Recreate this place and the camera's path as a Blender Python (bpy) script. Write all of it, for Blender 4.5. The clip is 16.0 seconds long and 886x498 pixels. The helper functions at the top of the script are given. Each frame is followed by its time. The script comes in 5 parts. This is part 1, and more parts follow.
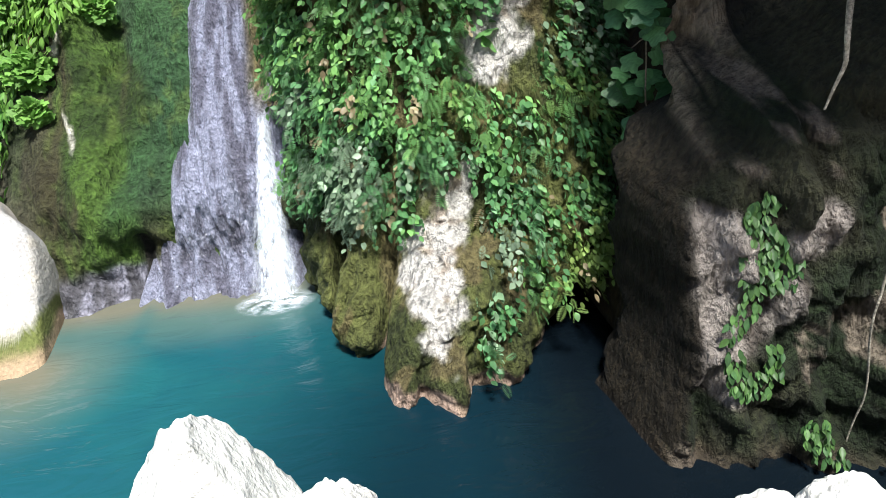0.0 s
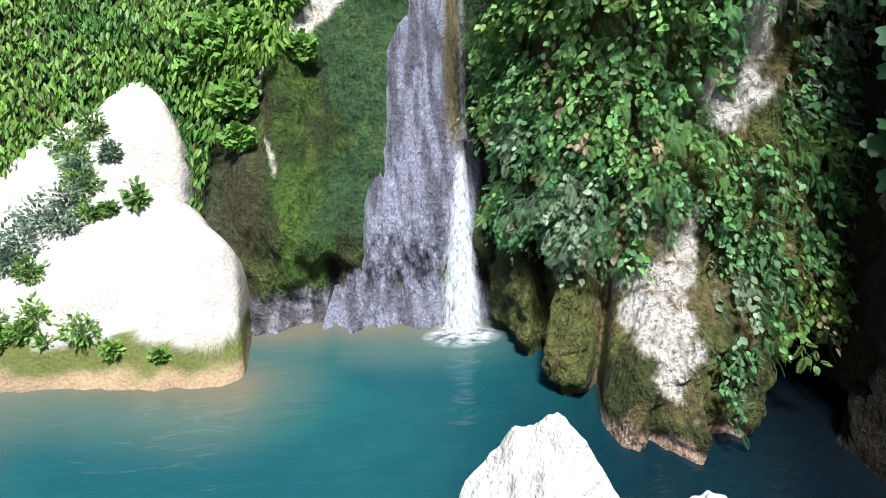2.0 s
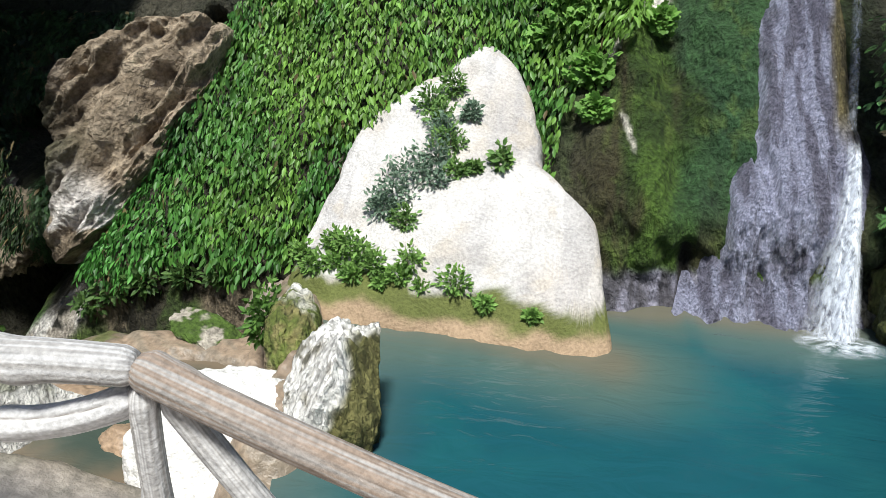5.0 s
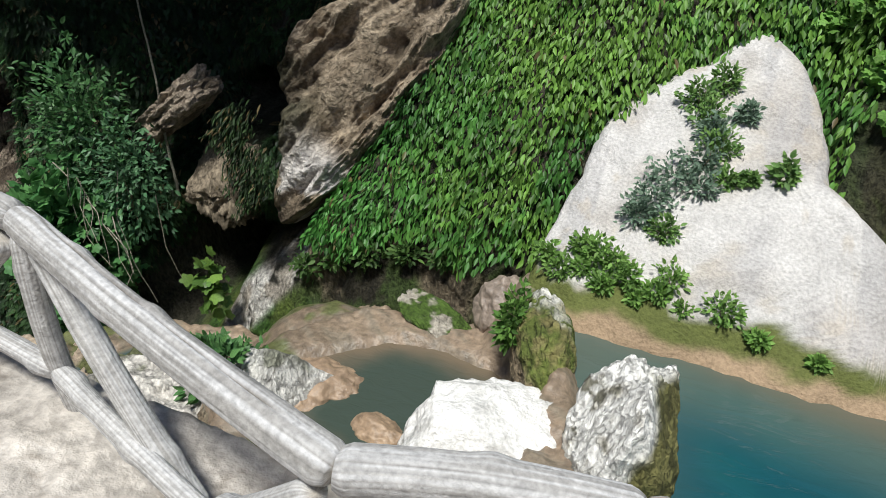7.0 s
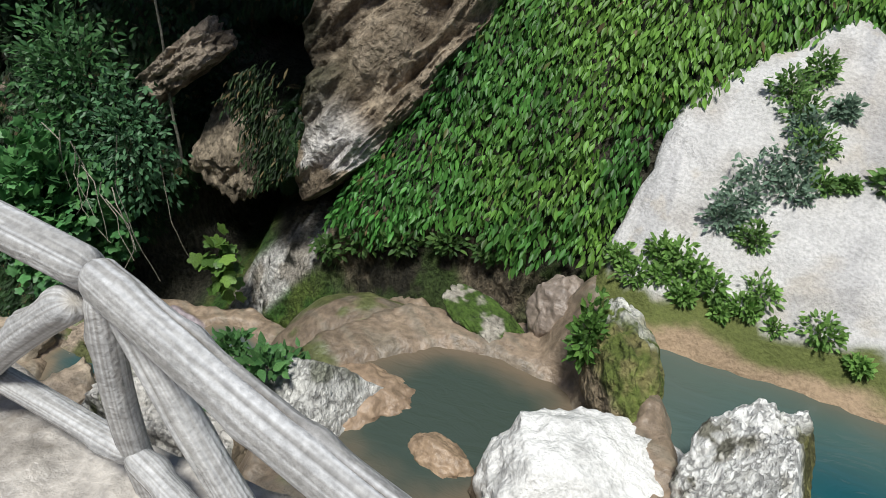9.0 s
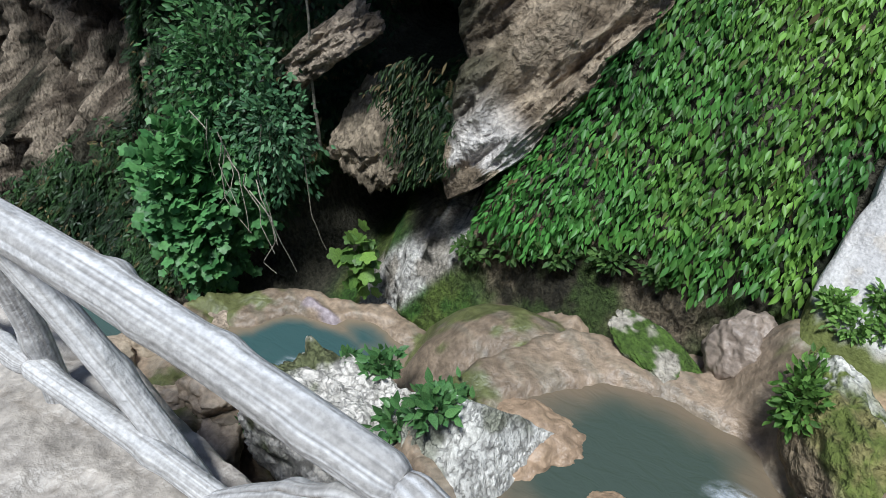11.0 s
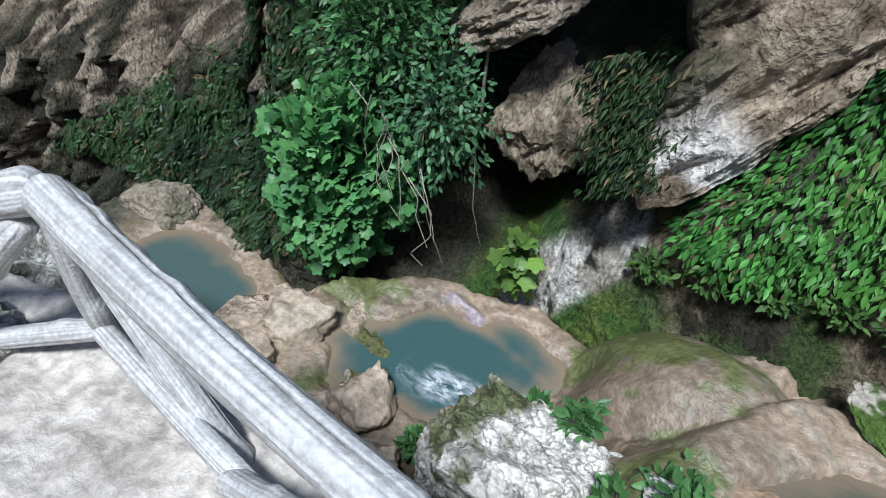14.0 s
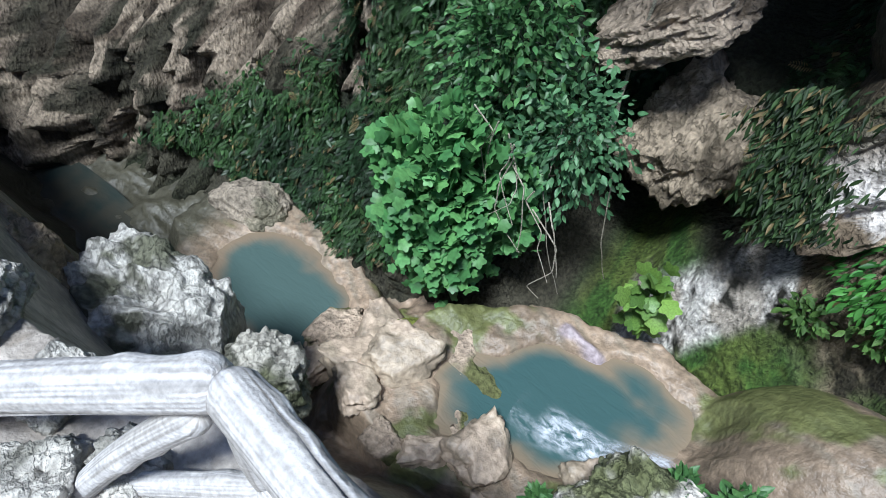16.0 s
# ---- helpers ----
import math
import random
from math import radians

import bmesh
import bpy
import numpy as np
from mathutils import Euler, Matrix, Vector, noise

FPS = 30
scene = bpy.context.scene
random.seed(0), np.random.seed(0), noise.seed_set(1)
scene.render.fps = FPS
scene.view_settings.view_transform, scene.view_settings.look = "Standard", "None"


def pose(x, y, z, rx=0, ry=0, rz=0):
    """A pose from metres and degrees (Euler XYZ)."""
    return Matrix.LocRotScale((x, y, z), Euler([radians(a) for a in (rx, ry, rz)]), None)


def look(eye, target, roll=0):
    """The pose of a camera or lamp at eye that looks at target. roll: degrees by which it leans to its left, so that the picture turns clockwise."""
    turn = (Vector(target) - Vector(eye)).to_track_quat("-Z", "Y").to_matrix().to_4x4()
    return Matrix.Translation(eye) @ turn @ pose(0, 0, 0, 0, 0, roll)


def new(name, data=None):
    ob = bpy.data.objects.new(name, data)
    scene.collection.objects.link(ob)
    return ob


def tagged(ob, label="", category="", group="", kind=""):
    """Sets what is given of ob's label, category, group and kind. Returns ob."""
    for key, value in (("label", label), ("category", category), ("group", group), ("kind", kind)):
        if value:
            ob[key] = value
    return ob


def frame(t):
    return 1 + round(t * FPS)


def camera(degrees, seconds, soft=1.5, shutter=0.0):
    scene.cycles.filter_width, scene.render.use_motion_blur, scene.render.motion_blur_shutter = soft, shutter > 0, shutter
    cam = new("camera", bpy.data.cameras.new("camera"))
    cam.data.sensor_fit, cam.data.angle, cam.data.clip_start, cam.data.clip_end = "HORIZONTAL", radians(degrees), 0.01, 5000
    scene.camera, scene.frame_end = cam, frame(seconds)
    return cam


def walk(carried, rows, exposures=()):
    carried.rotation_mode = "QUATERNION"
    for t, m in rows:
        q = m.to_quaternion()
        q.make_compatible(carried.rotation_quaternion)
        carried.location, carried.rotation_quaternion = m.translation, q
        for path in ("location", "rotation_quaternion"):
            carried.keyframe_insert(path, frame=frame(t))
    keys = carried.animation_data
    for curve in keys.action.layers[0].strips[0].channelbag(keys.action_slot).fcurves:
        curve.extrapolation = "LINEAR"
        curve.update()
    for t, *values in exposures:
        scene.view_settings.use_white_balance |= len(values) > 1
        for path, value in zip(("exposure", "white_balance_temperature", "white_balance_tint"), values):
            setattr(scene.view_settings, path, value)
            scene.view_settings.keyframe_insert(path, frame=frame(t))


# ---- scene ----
cam = camera(70.0, 16.0, soft=0.7)
PATH = [
    (0.0, (1.338, -0.023, 1.782), (1.491, 1.721, 0.814), -4.92),
    (0.5, (1.019, -0.049, 1.744), (1.165, 1.737, 0.855), -3.28),
    (1.0, (0.713, -0.078, 1.696), (0.849, 1.735, 0.864), -2.63),
    (1.5, (0.435, -0.072, 1.667), (0.533, 1.759, 0.870), -2.69),
    (2.5, (0.000, 0.000, 1.600), (-0.002, 1.874, 0.901), -0.13),
    (3.0, (-0.234, -0.019, 1.573), (-0.332, 1.872, 0.929), 1.82),
    (3.5, (-0.502, -0.013, 1.559), (-0.751, 1.848, 0.870), 1.34),
    (4.0, (-0.757, -0.054, 1.555), (-1.032, 1.782, 0.812), -0.42),
    (4.5, (-1.045, -0.080, 1.540), (-1.369, 1.733, 0.762), -0.81),
    (5.0, (-1.342, -0.100, 1.552), (-1.738, 1.692, 0.757), 0.08),
    (5.2, (-1.455, -0.100, 1.566), (-1.885, 1.683, 0.769), 0.89),
    (7.3, (-2.544, 0.011, 1.826), (-3.270, 1.592, 0.841), 1.41),
    (7.5, (-2.645, 0.021, 1.834), (-3.377, 1.589, 0.831), 1.59),
    (8.0, (-2.875, 0.055, 1.840), (-3.538, 1.634, 0.807), 4.11),
    (8.5, (-3.047, 0.109, 1.831), (-3.618, 1.714, 0.782), 5.34),
    (9.0, (-3.189, 0.269, 1.798), (-3.766, 1.850, 0.718), 5.12),
    (9.5, (-3.326, 0.391, 1.784), (-4.053, 1.875, 0.658), 3.03),
    (9.7, (-3.398, 0.416, 1.795), (-4.170, 1.859, 0.646), 2.44),
    (11.8, (-4.366, 0.642, 2.035), (-5.098, 1.994, 0.755), 3.93),
    (12.0, (-4.474, 0.670, 2.047), (-5.205, 2.005, 0.749), 4.24),
    (12.5, (-4.741, 0.710, 2.060), (-5.474, 2.012, 0.730), 4.27),
    (13.0, (-5.013, 0.799, 2.068), (-5.770, 2.032, 0.688), 3.90),
    (13.5, (-5.248, 0.798, 2.060), (-5.995, 1.994, 0.641), 5.15),
    (14.0, (-5.468, 0.768, 2.066), (-6.153, 1.944, 0.601), 6.91),
    (14.5, (-5.669, 0.782, 2.039), (-6.290, 1.971, 0.555), 5.97),
    (15.0, (-5.849, 0.848, 2.020), (-6.501, 1.988, 0.512), 5.67),
    (15.5, (-6.032, 0.994, 2.040), (-6.762, 2.053, 0.509), 3.13),
    (16.0, (-6.260, 1.016, 2.094), (-7.005, 2.015, 0.530), 3.56),
]
EXPOSURES = [(0, 1.48, 6500, 10), (2.5, 1.15, 6500, 10), (5, 0.80, 6500, 10), (7.5, 0.38, 6500, 10), (9, 0.30, 6400, 10), (12.5, 0.68, 5750, 10), (14, 0.66, 5750, 10), (16, 0.94, 5700, 10)]
walk(cam, [(t, look(eye, target, roll)) for t, eye, target, roll in PATH], EXPOSURES)

# ---- world ----
world = bpy.data.worlds.new("world")
scene.world = world
world.use_nodes = True
_nt = world.node_tree
_sky = _nt.nodes.new("ShaderNodeTexSky")
_sky.sky_type, _sky.sun_disc = "NISHITA", False
_sky.sun_elevation, _sky.sun_rotation = radians(68), radians(173)
_bg = _nt.nodes["Background"]
_bg.inputs["Strength"].default_value = 0.068
_nt.links.new(_sky.outputs["Color"], _bg.inputs["Color"])
sun = new("sun", bpy.data.lights.new("sun", "SUN"))
sun.data.energy, sun.data.angle, sun.data.color = 3.5, radians(11), (0.97, 0.98, 0.93)
sun.matrix_world = look((0.5, -4.1, 10.0), (0, 0, 0))

# ---- number tools ----
def hash3(i, j, k, seed):
    h = (i * 374761393 + j * 668265263 + k * 2147483647 + seed * 974634777) & 0xFFFFFFFF
    h = ((h ^ (h >> 13)) * 1274126177) & 0xFFFFFFFF
    return ((h ^ (h >> 16)) & 0xFFFF) / 65535.0


def vnoise(p, seed=0):
    """Smooth value noise from -1 to 1 at rows of points."""
    p = np.asarray(p, float)
    i = np.floor(p).astype(np.int64)
    f = p - i
    f = f * f * (3 - 2 * f)
    out = 0.0
    for a in (0, 1):
        for b in (0, 1):
            for c in (0, 1):
                w = (f[..., 0] if a else 1 - f[..., 0]) * (f[..., 1] if b else 1 - f[..., 1]) * (f[..., 2] if c else 1 - f[..., 2])
                out = out + w * hash3(i[..., 0] + a, i[..., 1] + b, i[..., 2] + c, seed)
    return out * 2 - 1


def fbm(p, seed=0, octaves=4, gain=0.5):
    p = np.asarray(p, float)
    out, amp = 0.0, 1.0
    for o in range(octaves):
        out = out + amp * vnoise(p * 2.03 ** o + 17.3 * o, seed + o)
        amp *= gain
    return out


def smooth(a, b, x):
    t = np.clip((x - a) / (b - a), 0, 1)
    return t * t * (3 - 2 * t)


def blend(a, b, w):
    w = np.asarray(w)[..., None]
    return np.asarray(a) * (1 - w) + np.asarray(b) * w


def unit(v):
    v = np.asarray(v, float)
    return v / np.maximum(np.linalg.norm(v, axis=-1, keepdims=True), 1e-9)


def near_line(px, pz, ax, az, bx, bz):
    """Distance from points to a segment, in two dimensions."""
    dx, dz = bx - ax, bz - az
    s = np.clip(((px - ax) * dx + (pz - az) * dz) / (dx * dx + dz * dz), 0, 1)
    return np.hypot(px - ax - s * dx, pz - az - s * dz)


# ---- mesh tools ----
def build(name, verts, faces, mat, tone=None, parent=None, label="", flat=False):
    """One mesh object from vertex rows and face rows, with a tone for each vertex."""
    me = bpy.data.meshes.new(name)
    verts, faces = np.asarray(verts, float), np.asarray(faces)
    n, k = faces.shape
    me.vertices.add(len(verts))
    me.vertices.foreach_set("co", verts.ravel())
    me.loops.add(n * k)
    me.loops.foreach_set("vertex_index", faces.ravel().astype(np.int32))
    me.polygons.add(n)
    me.polygons.foreach_set("loop_start", np.arange(0, n * k, k, dtype=np.int32))
    me.update(calc_edges=True)
    me.validate()
    me.polygons.foreach_set("use_smooth", np.full(len(me.polygons), not flat))
    if tone is not None:
        tone = np.broadcast_to(np.asarray(tone, float), (len(verts), 3))
        at = me.color_attributes.new("tone", "FLOAT_COLOR", "POINT")
        at.data.foreach_set("color", np.c_[np.clip(tone, 0.003, 0.95), np.ones(len(verts))].ravel())
    me.materials.append(mat)
    ob = new(name, me)
    if parent is not None:
        ob.parent = parent
    if label:
        ob["label"] = label
    return ob


def grid_faces(nu, nv):
    i = np.arange(nu * nv).reshape(nu, nv)
    return np.stack([i[:-1, :-1], i[1:, :-1], i[1:, 1:], i[:-1, 1:]], -1).reshape(-1, 4)


def ball(n):
    """A cube blown up to a unit ball: points and quads."""
    pts, quads = [], []
    a = np.tan(np.linspace(-np.pi / 4, np.pi / 4, n + 1))
    u, v = np.meshgrid(a, a, indexing="ij")
    o = np.ones_like(u)
    for k, s in enumerate((1, -1)):
        for ax in range(3):
            q = [None] * 3
            q[ax], q[(ax + 1) % 3], q[(ax + 2) % 3] = o * s, u, v * s
            base = len(pts) * (n + 1) ** 2
            pts.append(np.stack(q, -1).reshape(-1, 3))
            quads.append(grid_faces(n + 1, n + 1) + base)
    p, f = unit(np.concatenate(pts)), np.concatenate(quads)
    key, inv = np.unique(np.round(p, 5), axis=0, return_inverse=True)
    return key, inv.reshape(-1)[f]


def thing(name, at, label, category, group=""):
    ob = new(name)
    ob.location = at
    return tagged(ob, label, category, group)


# ---- materials ----
def material(name):
    m = bpy.data.materials.new(name)
    m.use_nodes = True
    return m, m.node_tree, m.node_tree.nodes["Principled BSDF"]


def node(nt, kind, **values):
    n = nt.nodes.new(kind)
    for key, value in values.items():
        n.inputs[key].default_value = value
    return n


def toned(name, rough=0.85, bump=0.5, scale=6.0, fine=60.0, spread=0.45, cracks=0.0, specular=0.3, stretch=(1, 1, 1), dist=0.03):
    """A surface whose colour comes from its tone, broken by grain at two scales and cut by relief."""
    m, nt, bs = material(name)
    geo = nt.nodes.new("ShaderNodeTexCoord")
    mp = nt.nodes.new("ShaderNodeMapping")
    mp.inputs["Scale"].default_value = stretch
    nt.links.new(geo.outputs["Object"], mp.inputs["Vector"])
    at = nt.nodes.new("ShaderNodeAttribute")
    at.attribute_name = "tone"
    big = node(nt, "ShaderNodeTexNoise", Scale=scale, Detail=6.0, Roughness=0.62)
    small = node(nt, "ShaderNodeTexNoise", Scale=fine, Detail=4.0, Roughness=0.55)
    for n in (big, small):
        nt.links.new(mp.outputs["Vector"], n.inputs["Vector"])
    r1 = nt.nodes.new("ShaderNodeMapRange")
    for key, value in (("From Min", 0.25), ("From Max", 0.75), ("To Min", 1 - spread), ("To Max", 1 + spread)):
        r1.inputs[key].default_value = value
    nt.links.new(big.outputs["Fac"], r1.inputs["Value"])
    r2 = nt.nodes.new("ShaderNodeMapRange")
    for key, value in (("From Min", 0.36), ("From Max", 0.64), ("To Min", 1 - spread), ("To Max", 1 + spread)):
        r2.inputs[key].default_value = value
    nt.links.new(small.outputs["Fac"], r2.inputs["Value"])
    mul = nt.nodes.new("ShaderNodeMath")
    mul.operation = "MULTIPLY"
    nt.links.new(r1.outputs["Result"], mul.inputs[0])
    nt.links.new(r2.outputs["Result"], mul.inputs[1])
    mix = nt.nodes.new("ShaderNodeVectorMath")
    mix.operation = "SCALE"
    nt.links.new(at.outputs["Color"], mix.inputs[0])
    nt.links.new(mul.outputs["Value"], mix.inputs["Scale"])
    nt.links.new(mix.outputs["Vector"], bs.inputs["Base Color"])
    add = nt.nodes.new("ShaderNodeMath")
    add.operation = "MULTIPLY_ADD"
    add.inputs[1].default_value = 4.0
    nt.links.new(big.outputs["Fac"], add.inputs[0])
    nt.links.new(small.outputs["Fac"], add.inputs[2])
    height = add.outputs["Value"]
    if cracks:
        vo = node(nt, "ShaderNodeTexVoronoi", Scale=scale * 1.3)
        vo.feature = "DISTANCE_TO_EDGE"
        warp = nt.nodes.new("ShaderNodeVectorMath")
        warp.operation = "MULTIPLY_ADD"
        warp.inputs[1].default_value = (0.35, 0.35, 0.35)
        nt.links.new(big.outputs["Color"], warp.inputs[0])
        nt.links.new(mp.outputs["Vector"], warp.inputs[2])
        nt.links.new(warp.outputs["Vector"], vo.inputs["Vector"])
        edge = nt.nodes.new("ShaderNodeMapRange")
        for key, value in (("From Min", 0.0), ("From Max", 0.05), ("To Min", -cracks), ("To Max", 0.0)):
            edge.inputs[key].default_value = value
        nt.links.new(vo.outputs["Distance"], edge.inputs["Value"])
        sm = nt.nodes.new("ShaderNodeMath")
        nt.links.new(height, sm.inputs[0])
        nt.links.new(edge.outputs["Result"], sm.inputs[1])
        height = sm.outputs["Value"]
    bp = node(nt, "ShaderNodeBump", Strength=bump, Distance=dist * 0.6)
    nt.links.new(height, bp.inputs["Height"])
    nt.links.new(bp.outputs["Normal"], bs.inputs["Normal"])
    bs.inputs["Roughness"].default_value = rough
    bs.inputs["Specular IOR Level"].default_value = specular
    return m


ROCK = toned("limestone", 0.9, 1.0, 5.0, 26.0, 0.30, dist=0.07)
PITTED = toned("pitted_limestone", 0.88, 0.8, 6.0, 24.0, 0.24, cracks=1.6, stretch=(1.2, 1.2, 0.6), dist=0.04)
WHITE_ROCK = toned("white_limestone", 0.85, 0.75, 3.0, 46.0, 0.14)
WET_ROCK = toned("wet_rock", 0.18, 1.0, 22.0, 70.0, 0.3, specular=0.9, stretch=(1, 1, 0.45), dist=0.06)
MOSS = toned("moss", 0.95, 0.8, 7.0, 120.0, 0.55)
TUFA = toned("tufa", 0.90, 1.0, 7.0, 24.0, 0.34, stretch=(1.4, 1.4, 0.6), dist=0.09)
SMOOTH_ROCK = toned("water_worn_rock", 0.48, 0.6, 3.0, 20.0, 0.24, specular=0.5, dist=0.035)
PATH_STONE = toned("path_stone", 0.9, 0.7, 4.0, 50.0, 0.22, cracks=1.0, dist=0.02)
WOOD = toned("weathered_wood", 0.8, 0.8, 9.0, 60.0, 0.16, stretch=(1, 1, 1), dist=0.008)
BARK = toned("bark", 0.9, 0.6, 20.0, 90.0, 0.4)


def leafy(name, gloss=0.45, glow=0.3):
    m, nt, bs = material(name)
    at = nt.nodes.new("ShaderNodeAttribute")
    at.attribute_name = "tone"
    nz = node(nt, "ShaderNodeTexNoise", Scale=40.0, Detail=3.0)
    r = nt.nodes.new("ShaderNodeMapRange")
    for key, value in (("From Min", 0.3), ("From Max", 0.7), ("To Min", 0.75), ("To Max", 1.25)):
        r.inputs[key].default_value = value
    nt.links.new(nz.outputs["Fac"], r.inputs["Value"])
    mix = nt.nodes.new("ShaderNodeVectorMath")
    mix.operation = "SCALE"
    nt.links.new(at.outputs["Color"], mix.inputs[0])
    nt.links.new(r.outputs["Result"], mix.inputs["Scale"])
    nt.links.new(mix.outputs["Vector"], bs.inputs["Base Color"])
    bs.inputs["Roughness"].default_value = gloss
    bs.inputs["Specular IOR Level"].default_value = 0.35
    tr = nt.nodes.new("ShaderNodeBsdfTranslucent")
    nt.links.new(mix.outputs["Vector"], tr.inputs["Color"])
    ms = nt.nodes.new("ShaderNodeMixShader")
    ms.inputs["Fac"].default_value = glow
    nt.links.new(bs.outputs["BSDF"], ms.inputs[1])
    nt.links.new(tr.outputs["BSDF"], ms.inputs[2])
    nt.links.new(ms.outputs["Shader"], nt.nodes["Material Output"].inputs["Surface"])
    return m


LEAF = leafy("leaf")
SOFT_LEAF = leafy("soft_leaf", 0.6, 0.4)


def watery(name, scale, depth, rough=0.05):
    m, nt, bs = material(name)
    at = nt.nodes.new("ShaderNodeAttribute")
    at.attribute_name = "tone"
    nt.links.new(at.outputs["Color"], bs.inputs["Base Color"])
    geo = nt.nodes.new("ShaderNodeTexCoord")
    a = node(nt, "ShaderNodeTexNoise", Scale=scale, Detail=4.0, Distortion=0.8)
    mp = nt.nodes.new("ShaderNodeMapping")
    mp.inputs["Scale"].default_value = (0.6, 1.6, 1.0)
    nt.links.new(geo.outputs["Object"], mp.inputs["Vector"])
    nt.links.new(mp.outputs["Vector"], a.inputs["Vector"])
    bp = node(nt, "ShaderNodeBump", Strength=depth, Distance=0.03)
    nt.links.new(a.outputs["Fac"], bp.inputs["Height"])
    nt.links.new(bp.outputs["Normal"], bs.inputs["Normal"])
    bs.inputs["Roughness"].default_value = rough
    bs.inputs["IOR"].default_value = 1.33
    return m


WATER = watery("pool_water", 4.5, 0.55)
STREAM = watery("stream_water", 9.0, 0.35)


def falling(name, thin, thick):
    """White water in streaks along its fall, clear between them."""
    m, nt, bs = material(name)
    geo = nt.nodes.new("ShaderNodeTexCoord")
    mp = nt.nodes.new("ShaderNodeMapping")
    mp.inputs["Scale"].default_value = (34.0, 34.0, 1.3)
    nt.links.new(geo.outputs["Object"], mp.inputs["Vector"])
    a = node(nt, "ShaderNodeTexNoise", Scale=1.0, Detail=6.0, Roughness=0.65, Distortion=0.4)
    nt.links.new(mp.outputs["Vector"], a.inputs["Vector"])
    at = nt.nodes.new("ShaderNodeAttribute")
    at.attribute_name = "tone"
    mr = nt.nodes.new("ShaderNodeMapRange")
    mr.inputs["From Min"].default_value, mr.inputs["From Max"].default_value = thin, thick
    nt.links.new(a.outputs["Fac"], mr.inputs["Value"])
    mu = nt.nodes.new("ShaderNodeMath")
    mu.operation = "MULTIPLY"
    nt.links.new(mr.outputs["Result"], mu.inputs[0])
    nt.links.new(at.outputs["Fac"], mu.inputs[1])
    nt.links.new(mu.outputs["Value"], bs.inputs["Alpha"])
    bs.inputs["Base Color"].default_value = (0.78, 0.83, 0.92, 1)
    bs.inputs["Roughness"].default_value = 0.35
    return m


FALL = falling("falling_water", 0.36, 0.62)
FOAM = falling("foam", 0.38, 0.74)
FOAM.node_tree.nodes["Mapping"].inputs["Scale"].default_value = (9, 22, 12)

# ---- the gorge: the cliff's face, the bed and the path as heights ----
LEVEL = -0.69


def cliff_y(x, z):
    """How far ahead the cliff stands, along the gorge and by height."""
    x, z = np.asarray(x, float), np.asarray(z, float)
    east = 4.03 + 0.95 * (z + 0.55)
    mid = 4.40 + 0.06 * np.sin(x * 2.3) + np.where(z > -0.65, 0.85, 0.5) * (z + 0.65) + 0.35 * smooth(-4.8, -6.0, x)
    east = east + 0.28 * smooth(0.1, -0.6, z)
    w = smooth(-1.9, -0.9, x)
    y = mid * (1 - w) + east * w
    y = y + 0.5 * smooth(-8.5, -11.5, x) * smooth(-2.2, -1.2, z) - 2.6 * smooth(-11.5, -16.0, x)
    y = y - 0.35 * np.clip(z - 1.8, 0, None)
    y = y - 1.1 * smooth(-7.2, -9.5, x) * np.clip(z + 0.6, 0, 3)
    for cx, cz, sx, sz, deep in ((-7.0, 0.0, 0.42, 0.22, 1.6), (-7.30, -1.75, 0.46, 0.52, 1.9), (-6.7, -1.25, 0.4, 0.3, 0.7)):
        y = y + deep * np.exp(-(((x - cx) / sx) ** 2 + ((z - cz) / sz) ** 2))
    y = y + 0.9 * np.exp(-(((x + 10.75) / 0.20) ** 2 + ((z + 1.1) / 0.36) ** 2)) - 0.30 * np.exp(-(near_line(x, z, -10.02, -1.65, -9.7, -0.4) / 0.20) ** 2)
    y = y + 0.12 * np.exp(-(near_line(x, z, -0.48, -0.75, -0.52, -0.28) / 0.06) ** 2) - 0.16 * np.exp(-(near_line(x, z, -0.80, 0.0, -1.0, 1.2) / 0.16) ** 2) + 0.10 * np.exp(-(near_line(x, z, -0.60, 0.1, -0.72, 1.2) / 0.07) ** 2)
    gap = near_line(x, z, -6.15, -1.15, -5.15, 0.9)
    y = y + 1.0 * np.exp(-(gap / 0.22) ** 2)
    return y


XS_PATH = (-18.0, -8.5, -6.96, -5.62, -4.36, -2.62, -1.0, 1.5, 8.0)
ZS_PATH = (0.1, 0.1, 0.15, 0.27, 0.17, -0.22, -0.05, 0.1, 0.1)
XS_BED = (-18.0, -11.0, -9.8, -8.9, -8.1, -7.3, -6.6, -6.0, -5.4, -4.9, -4.3, -3.5, -3.2, -2.4, 8.0)
ZS_BED = (-3.9, -3.55, -3.5, -3.3, -2.75, -2.5, -2.45, -2.35, -1.65, -1.4, -1.35, -1.15, -1.0, -1.9, -2.1)


POOLS = ((-3.95, 2.78, 0.78, 0.62, 0.25, -1.10, 0.30), (-6.78, 3.08, 0.86, 0.50, 0.55, -2.08, 0.45), (-9.55, 2.80, 0.95, 0.55, -0.25, -3.0, 0.40))


